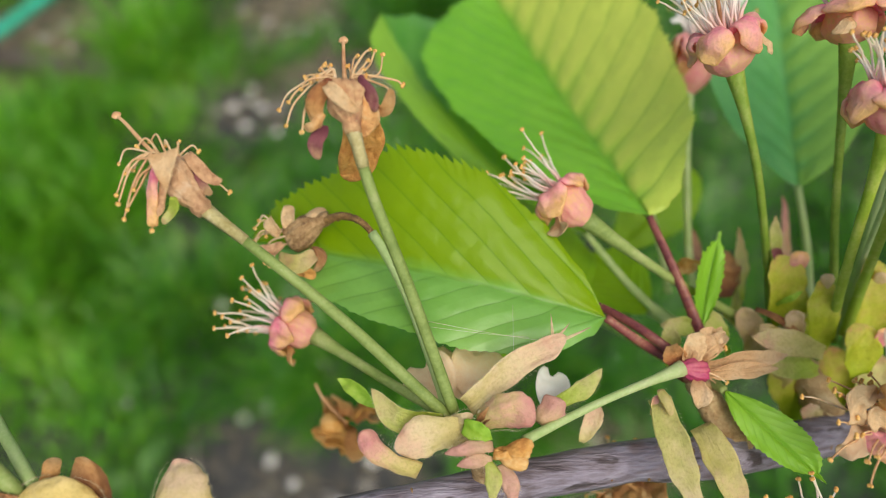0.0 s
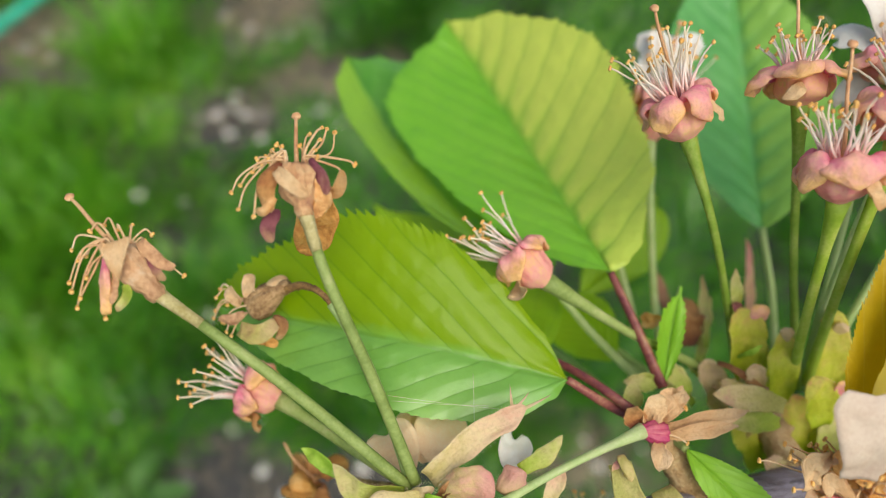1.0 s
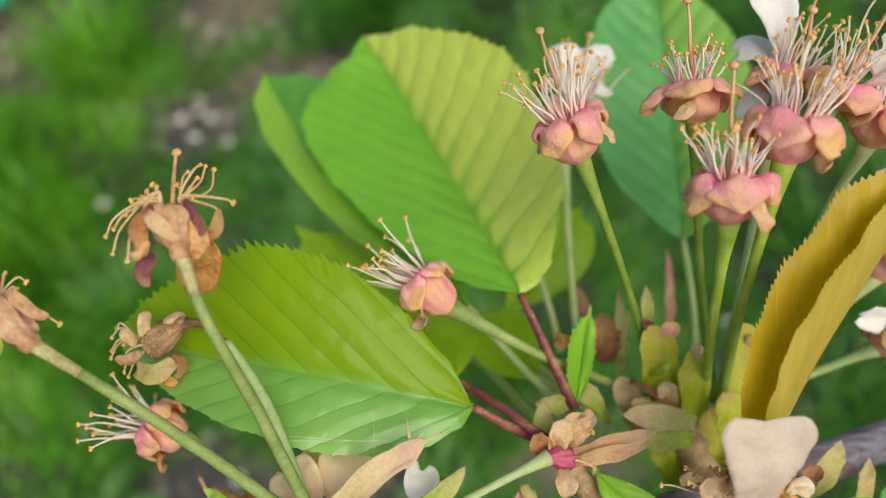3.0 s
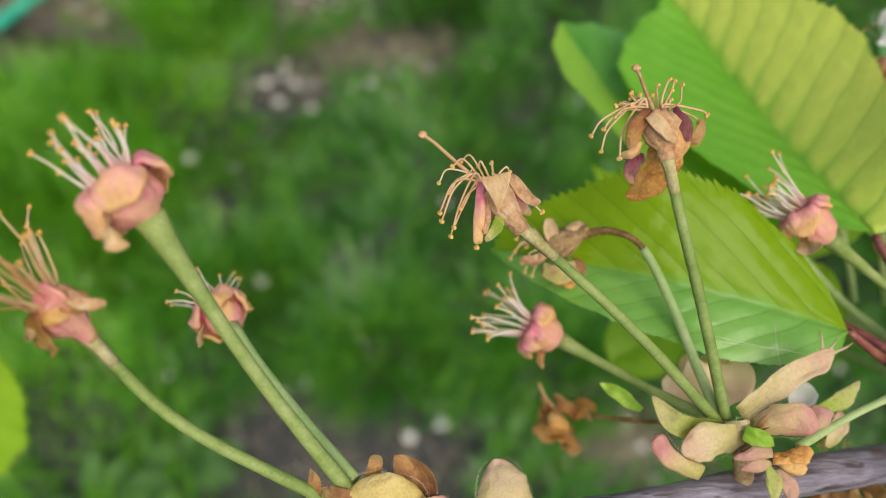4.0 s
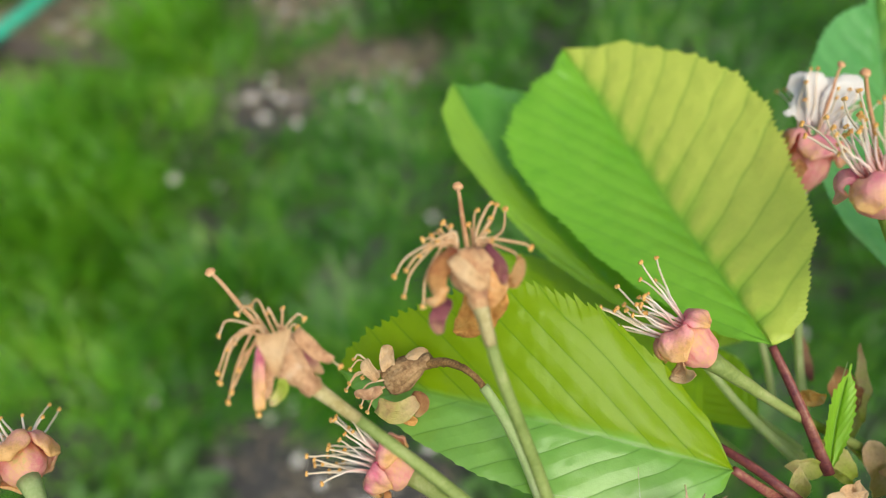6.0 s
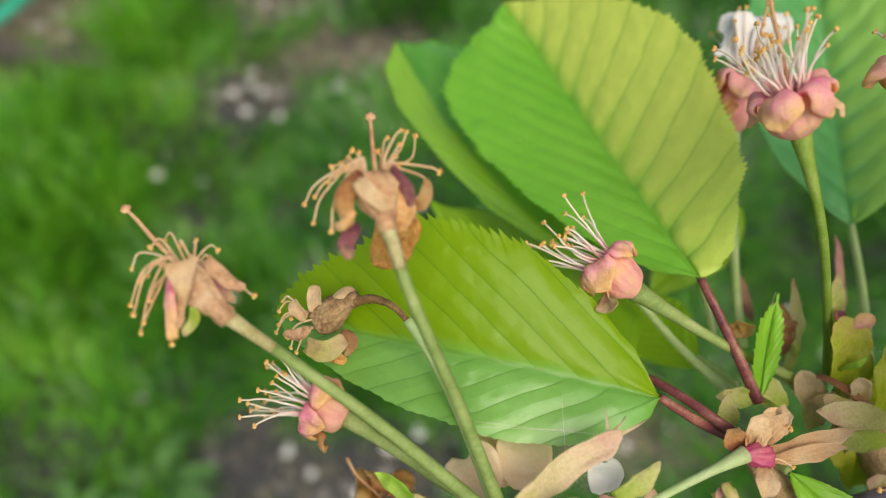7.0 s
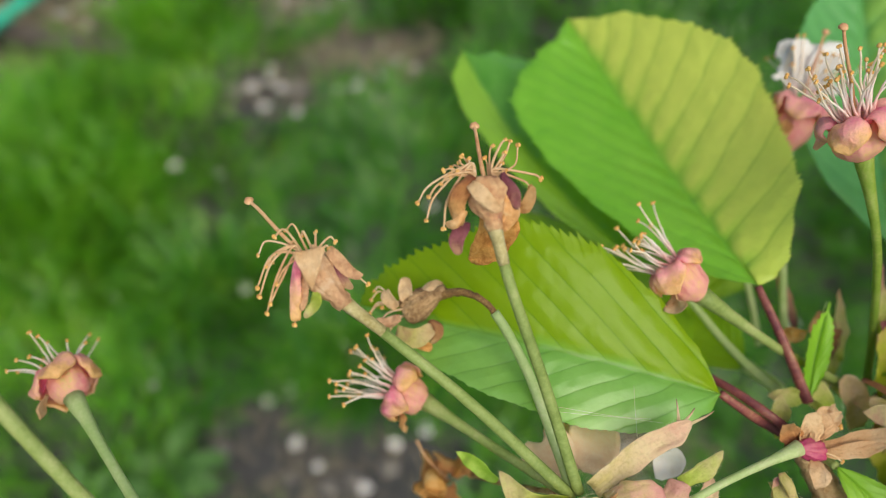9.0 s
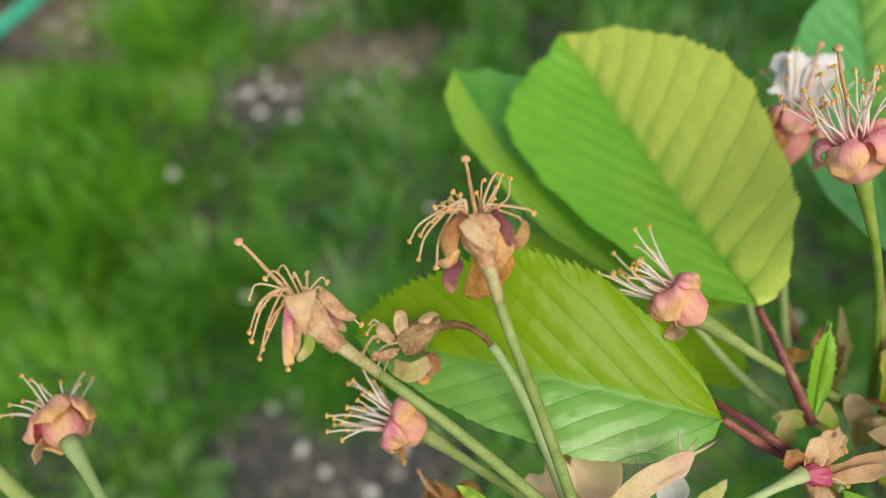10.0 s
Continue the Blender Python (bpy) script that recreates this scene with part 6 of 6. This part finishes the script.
bud_scale((0.0693, 0.0179, 0.4573), (0.0700, 0.0148, 0.4564), (0,0,0.0004), 0.0006, SCALE_OLIVE, "small green finger at the top of a bract", 10, seed=31.6, cup=-0.4, blunt=True, foot=0.8)
bud_scale((0.0681, 0.0154, 0.4552), (0.0694, 0.0177, 0.4559), (0,0,0.0004), 0.0008, SCALE_PINK, "short pinkish bract stub", 16, seed=31.9)

# an orange dry scale that has split into fingers
fan = thing("bud_scale", (0.0486, 0.0110, 0.4578), "crumpled orange dry bud scale split into fingers", "bud scale", "bud scales at the spurs")
for k, y in enumerate((774, 783, 792, 801, 810)):
    a, b = Vector((0.0485, 0.0110, 0.4578)), Vector((0.0529, 0.0114, 0.4595)).lerp(Vector((0.0521, 0.0092, 0.4578)), k / 4)
    part("finger", flake(smooth_line([a, a.lerp(b, 0.5) + VIEW * 0.0005, b], 6), VIEW, oval(0.00075, 0.75, 0.5, 0.4), 0.0002, -0.4, 0.0007, k, 6), ORANGE_DRY, fan)
bud_scale((0.0603, 0.0141, 0.4493), (0.0631, 0.0188, 0.4508), (0,0,0.0006), 0.0014, SCALE_TAN, "narrow tan bud scale", 16, seed=12.9)
bud_scale((0.0345, 0.0189, 0.4531), (0.0294, 0.0229, 0.4530), (0,0,0.0004), 0.0010, SPROUT, "small narrow green leaf tip beside a stalk", 0, seed=14.1, name="leaf_tip", category="leaf tip")
petal_thing((0.0926, 0.0117, 0.4644), (0.0936, 0.0189, 0.4724), 0.0050, PETAL_FADED, "large cream fan-shaped petal with a notch", 0.12, 5.0, notch=0.0008, fan=True)
bud_scale((0.0742, 0.0213, 0.4547), (0.0806, 0.0262, 0.4540), (-0.0008,0.0006,0.001), 0.0016, PETAL_TAN, "dry tan crumpled petal at a withered cup", 0, wrinkle=0.0011, cup=0.3, seed=32.1, blunt=True, name="dry_petal", category="dry petal")
bud_scale((0.0756, 0.0213, 0.4547), (0.0890, 0.0238, 0.4512), (0,0,0.0008), 0.0012, PETAL_TAN, "long dry tan petal folded lengthwise", 0, wrinkle=0.0004, cup=0.6, seed=33.1, name="dry_petal", category="dry petal")
bud_scale((0.0754, 0.0205, 0.4543), (0.0868, 0.0219, 0.4518), (0,0,0.0006), 0.0011, PETAL_TAN, "dry tan petal with ragged end", 0, wrinkle=0.0004, cup=0.6, seed=34.1, name="dry_petal", category="dry petal")
bud_scale((0.0748, 0.0197, 0.4546), (0.0744, 0.0162, 0.4540), (0,0,0.0008), 0.0013, PETAL_TAN, "short tan sepal turned down", 0, wrinkle=0.0008, seed=35.1, name="dry_petal", category="dry petal")
bud_scale((0.0760, 0.0228, 0.4546), (0.0795, 0.0244, 0.4552), (0,0.0004,0.0008), 0.0012, PETAL_TAN, "small crumpled tan sepal", 0, wrinkle=0.0011, seed=38.1, name="dry_petal", category="dry petal", blunt=True, foot=0.7)
bud_scale((0.0737, 0.0222, 0.4548), (0.0769, 0.0251, 0.4556), (0,0.0002,0.0008), 0.0012, FLAP_TAN, "small crumpled tan sepal", 0, wrinkle=0.0010, seed=39.1, name="dry_petal", category="dry petal", foot=0.8)
bud_scale((0.0730, 0.0219, 0.4543), (0.0716, 0.0241, 0.4556), (0,0,0.0006), 0.0014, SEPAL_DRY, "small orange dry sepal", 0, wrinkle=0.0008, seed=36.1, name="dry_petal", category="dry petal")
bud_scale((0.0736, 0.0240, 0.4486), (0.0740, 0.0294, 0.4517), (0,0,0.0006), 0.0013, SCALE_GREEN, "small green bract at leaf stalks", 20, seed=37.1)
bud_scale((0.0864, 0.0371, 0.4425), (0.0867, 0.0446, 0.4446), (0,0,0.001), 0.0022, SCALE_BROWN, "dark brown crumpled bud scale", 10, seed=41.1, wrinkle=0.0012)
bud_scale((0.0889, 0.0368, 0.4424), (0.0897, 0.0468, 0.4472), (0,0,0.0006), 0.0009, SCALE_GREEN, "thin curled green bract", 10, seed=42.1)
bud_scale((0.0950, 0.0277, 0.4431), (0.0867, 0.0293, 0.4461), (0,0,0.0012), 0.0019, SCALE_GREEN, "pale tan papery bud scale", 30, seed=43.1)
bud_scale((0.0947, 0.0233, 0.4463), (0.0861, 0.0240, 0.4476), (0,0,0.001), 0.0017, SCALE_GREEN, "pale olive bud scale", 30, seed=44.1)
bud_scale((0.0989, 0.0410, 0.4371), (0.1011, 0.0557, 0.4423), (0,0,0.0004), 0.0009, SCALE_PINK, "dull red dried stalk", 0, seed=45.1, name="dry_stalk", category="dry stalk")
bud_scale((0.0871, 0.0452, 0.4357), (0.0852, 0.0537, 0.4383), (0,0,0.0006), 0.0010, PETIOLE, "reddish leaf stalk end deep in the cluster", 0, seed=47.1, name="dry_stalk", category="dry stalk")
bud_scale((0.1115, 0.0269, 0.4397), (0.1124, 0.0304, 0.4417), (0,0,0.0006), 0.0012, SCALE_PINK, "small mauve bud scale", 10, seed=48.1)
bud_scale((0.1083, 0.0144, 0.4449), (0.1150, 0.0208, 0.4461), (0,0,0.0012), 0.0017, SCALE_CLEAR, "pale grey-green bract beside the branch", 30, seed=49.1)
bud_scale((0.1134, 0.0095, 0.4445), (0.1176, 0.0181, 0.4463), (0,0,0.0006), 0.0012, SCALE_OLIVE, "olive bract beside the branch", 20, seed=50.1)
bud_scale((0.1086, 0.0154, 0.4490), (0.1055, 0.0167, 0.4509), (0,0,0.0006), 0.0013, SCALE_BROWN, "dark red-brown bud scale", 8, seed=51.1)
bud_scale((0.0784, 0.0290, 0.4497), (0.0735, 0.0298, 0.4492), (0,0,0.0006), 0.0012, SCALE_GREEN, "small green bract at a leaf stalk", 12, seed=52.1)

bud_scale((0.0881, 0.0347, 0.4389), (0.0918, 0.0452, 0.4428), (0,0,0.0006), 0.0009, SCALE_GREEN, "slender pale green bract among stalks", 20, seed=60.1)
bud_scale((0.1054, 0.0298, 0.4411), (0.1092, 0.0353, 0.4422), (0,0,0.0006), 0.0012, SCALE_GREEN, "small yellow-green bract behind a bronze leaf", 16, seed=64.1)
bud_scale((0.0898, 0.0301, 0.4432), (0.0847, 0.0335, 0.4439), (0,0,0.0006), 0.0011, SCALE_GREEN, "narrow green bract beside a leaf stalk", 20, seed=65.1)

bud_scale((0.0921, 0.0295, 0.4460), (0.0911, 0.0380, 0.4533), (0,0,0.0008), 0.0028, BRACT_LIME, "broad yellow-green bract round the flower stalks", 16, blunt=True, foot=0.6, cup=0.35, seed=90.1)
bud_scale((0.0932, 0.0361, 0.4511), (0.0937, 0.0378, 0.4544), (0,0,0.0008), 0.0013, SEPAL_PINK, "red-flushed tip of a bract", 0, blunt=True, foot=0.6, cup=-0.3, seed=90.2)
bud_scale((0.0912, 0.0377, 0.4520), (0.0896, 0.0379, 0.4544), (0,0,0.0008), 0.0008, SEPAL_PLUM, "dull red rim of a bract", 0, blunt=True, foot=0.7, seed=90.3)
bud_scale((0.0954, 0.0263, 0.4465), (0.0956, 0.0338, 0.4533), (0,0,0.0008), 0.0023, BRACT_LIME, "broad yellow-green bract round the flower stalks", 16, blunt=True, foot=0.6, cup=0.35, seed=91.1)
bud_scale((0.0960, 0.0323, 0.4512), (0.0964, 0.0339, 0.4545), (0,0,0.0008), 0.0011, SCALE_CREAM, "pale pinkish tip of a bract", 0, blunt=True, foot=0.6, cup=-0.4, seed=91.2)
bud_scale((0.1036, 0.0263, 0.4432), (0.1046, 0.0373, 0.4520), (0,0,0.0008), 0.0028, BRACT_LIME, "broad yellow-green bract round the flower stalks", 16, blunt=True, foot=0.6, cup=0.3, seed=92.1)
bud_scale((0.1051, 0.0339, 0.4489), (0.1063, 0.0345, 0.4516), (0,0,0.0008), 0.0012, SCALE_CREAM, "pale pinkish tip of a bract", 0, blunt=True, foot=0.6, cup=-0.4, seed=92.2)
bud_scale((0.1005, 0.0227, 0.4457), (0.0992, 0.0280, 0.4511), (0,0,0.0008), 0.0024, BRACT_LIME, "yellow-green bract low at the flower stalks", 16, blunt=True, foot=0.6, cup=0.3, seed=93.1)
bud_scale((0.1025, 0.0258, 0.4487), (0.1026, 0.0268, 0.4516), (0,0,0.0008), 0.0010, SEPAL_PINK, "pink-flushed tip of a bract", 0, blunt=True, foot=0.6, seed=93.2)
bud_scale((0.0872, 0.0316, 0.4495), (0.0931, 0.0267, 0.4490), (0,0,0.0008), 0.0005, SCALE_BROWN, "thin brown dried stalk among bracts", 0, name="dry_stalk", category="dry stalk", foot=0.7, blunt=True, seed=94.1)
bud_scale((0.0918, 0.0278, 0.4474), (0.0914, 0.0304, 0.4512), (0,0,0.0008), 0.0015, SCALE_CREAM, "pale papery bract among stalks", 10, blunt=True, foot=0.7, seed=95.1)
bud_scale((0.0946, 0.0248, 0.4491), (0.0843, 0.0263, 0.4521), (0,0,0.0008), 0.0018, SCALE_CLEAR, "grey-white papery bract at the stalks", 16, foot=0.5, cup=0.2, seed=96.1)
bud_scale((0.0911, 0.0382, 0.4499), (0.0912, 0.0433, 0.4553), (0,0,0.0008), 0.0010, SCALE_GREEN, "narrow pale yellow bract among stalks", 8, foot=0.8, seed=97.1)
bud_scale((0.0903, 0.0317, 0.4496), (0.0929, 0.0325, 0.4524), (0,0,0.0008), 0.0005, SPROUT, "tiny curled green bract", 0, foot=0.5, seed=98.1)
bud_scale((0.0776, 0.0385, 0.4499), (0.0797, 0.0372, 0.4514), (0,0,0.0008), 0.0012, ORANGE_DRY, "small orange withered bud scale", 0, blunt=True, foot=0.6, wrinkle=0.0012, seed=99.1)
bud_scale((0.0954, 0.0197, 0.4355), (0.0917, 0.0277, 0.4427), (0,0,0.0008), 0.0032, BRACT_LIME, "yellow-green bract behind the crimson cup", 10, blunt=True, foot=0.6, cup=0.3, wrinkle=0.0008, seed=101.1)
bud_scale((0.1019, 0.0190, 0.4339), (0.1001, 0.0285, 0.4420), (0,0,0.0008), 0.0034, BRACT_LIME, "yellow-green bract deep among stalks", 10, blunt=True, foot=0.6, cup=0.3, wrinkle=0.0008, seed=102.1)
bud_scale((0.0891, 0.0267, 0.4409), (0.0865, 0.0330, 0.4471), (0,0,0.0008), 0.0021, SCALE_CREAM, "cream bract beside the leaf stalks", 10, blunt=True, foot=0.6, cup=0.3, wrinkle=0.0008, seed=103.1)
bud_scale((0.1041, 0.0197, 0.4367), (0.1053, 0.0267, 0.4433), (0,0,0.0008), 0.0026, SCALE_GREEN, "pale green bract among stalks", 10, blunt=True, foot=0.6, cup=0.3, wrinkle=0.0008, seed=104.1)
bud_scale((0.0915, 0.0237, 0.4402), (0.0951, 0.0286, 0.4456), (0,0,0.0008), 0.0017, SCALE_PINK, "pinkish bract among stalks", 10, blunt=True, foot=0.6, cup=0.3, wrinkle=0.0008, seed=105.1)
bud_scale((0.0984, 0.0282, 0.4395), (0.0947, 0.0335, 0.4451), (0,0,0.0008), 0.0020, BRACT_LIME, "yellow-green bract deep among stalks", 10, blunt=True, foot=0.6, cup=0.3, wrinkle=0.0008, seed=106.1)
bud_scale((0.0852, 0.0280, 0.4416), (0.0804, 0.0311, 0.4458), (0,0,0.0008), 0.0010, SCALE_GREEN, "small green bract at the leaf stalks", 8, blunt=True, foot=0.6, cup=0.3, wrinkle=0.0008, seed=107.1)
bud_scale((0.0979, 0.0169, 0.4385), (0.0928, 0.0193, 0.4423), (0,0,0.0008), 0.0017, SCALE_TAN, "tan papery bract under the stalks", 10, blunt=True, foot=0.6, cup=0.3, wrinkle=0.0008, seed=108.1)
bud_scale((0.0942, 0.0244, 0.4457), (0.0862, 0.0280, 0.4510), (0,0,0.0008), 0.0015, SCALE_CLEAR, "pale papery bud scale", 16, seed=70.1, blunt=True, foot=0.6)
bud_scale((0.1053, 0.0258, 0.4469), (0.1093, 0.0280, 0.4493), (0,0,0.0006), 0.0016, SCALE_MAUVE, "dull pink bud scale beside a bronze leaf", 10, seed=78.1, foot=0.6)
bud_scale((0.0832, 0.0284, 0.4466), (0.0800, 0.0336, 0.4470), (0,0,0.0006), 0.0014, SCALE_GREEN, "narrow green bract beside a leaf stalk", 12, seed=80.1)

# spider threads across the front leaf
for a, b in (((0.0416, 0.0253, 0.4636), (0.0551, 0.0238, 0.4599)), ((0.0521, 0.0285, 0.4603), (0.0516, 0.0208, 0.4594)), ((0.0419, 0.0248, 0.4631), (0.0537, 0.0244, 0.4597))):
    a, b = Vector(a), Vector(b)
    ob = part("spider_thread", tube(smooth_line([a, (a + b) / 2 - Vector((0, 0, 0.0003)), b], 6), lambda s: 0.000018, 4), FILAMENT, None, at=a)
    tagged(ob, "fine pale spider thread strung across the leaf", "spider thread", "spider threads")

# the small crumpled blossom on its thin dry stalk
crumple = thing("spent_blossom", (0.0424, 0.0177, 0.4501), "crumpled orange-brown dead blossom on a thin dry stalk", "blossom", "spent blossoms")
part("pedicel", tube(smooth_line([(0.0424, 0.0177, 0.4501), (0.0367, 0.0204, 0.4424), (0.0318, 0.0235, 0.4350)], 8), lambda s: 0.0004, 7, rough=0.2), STALK_BROWN, crumple)
rnd = random.Random(12)
heart = Vector((0.0278, 0.0234, 0.4330))
for k in range(13):
    out = Vector((rnd.uniform(-1, 1), rnd.uniform(-1, 1), rnd.uniform(-1, 1))).normalized()
    root = heart + out * 0.0012
    turn = out.orthogonal().normalized()
    line = smooth_line([root, root + out * 0.002 + turn * 0.0008, root + out * 0.0042 - turn * 0.0010], 5)
    part("dry_sepal", flake(line, turn, oval(0.0017, 0.5, 0.6, 0.3), 0.0003, rnd.uniform(-0.6, 0.6), 0.0012, k, 6), ORANGE_DRY if k % 3 else SEPAL_DRY, crumple)
part("pistil", tube(smooth_line([heart, (0.0248, 0.0262, 0.4353), (0.0234, 0.0286, 0.4367)], 5), lambda s: 0.00022, 6), STYLE, crumple)
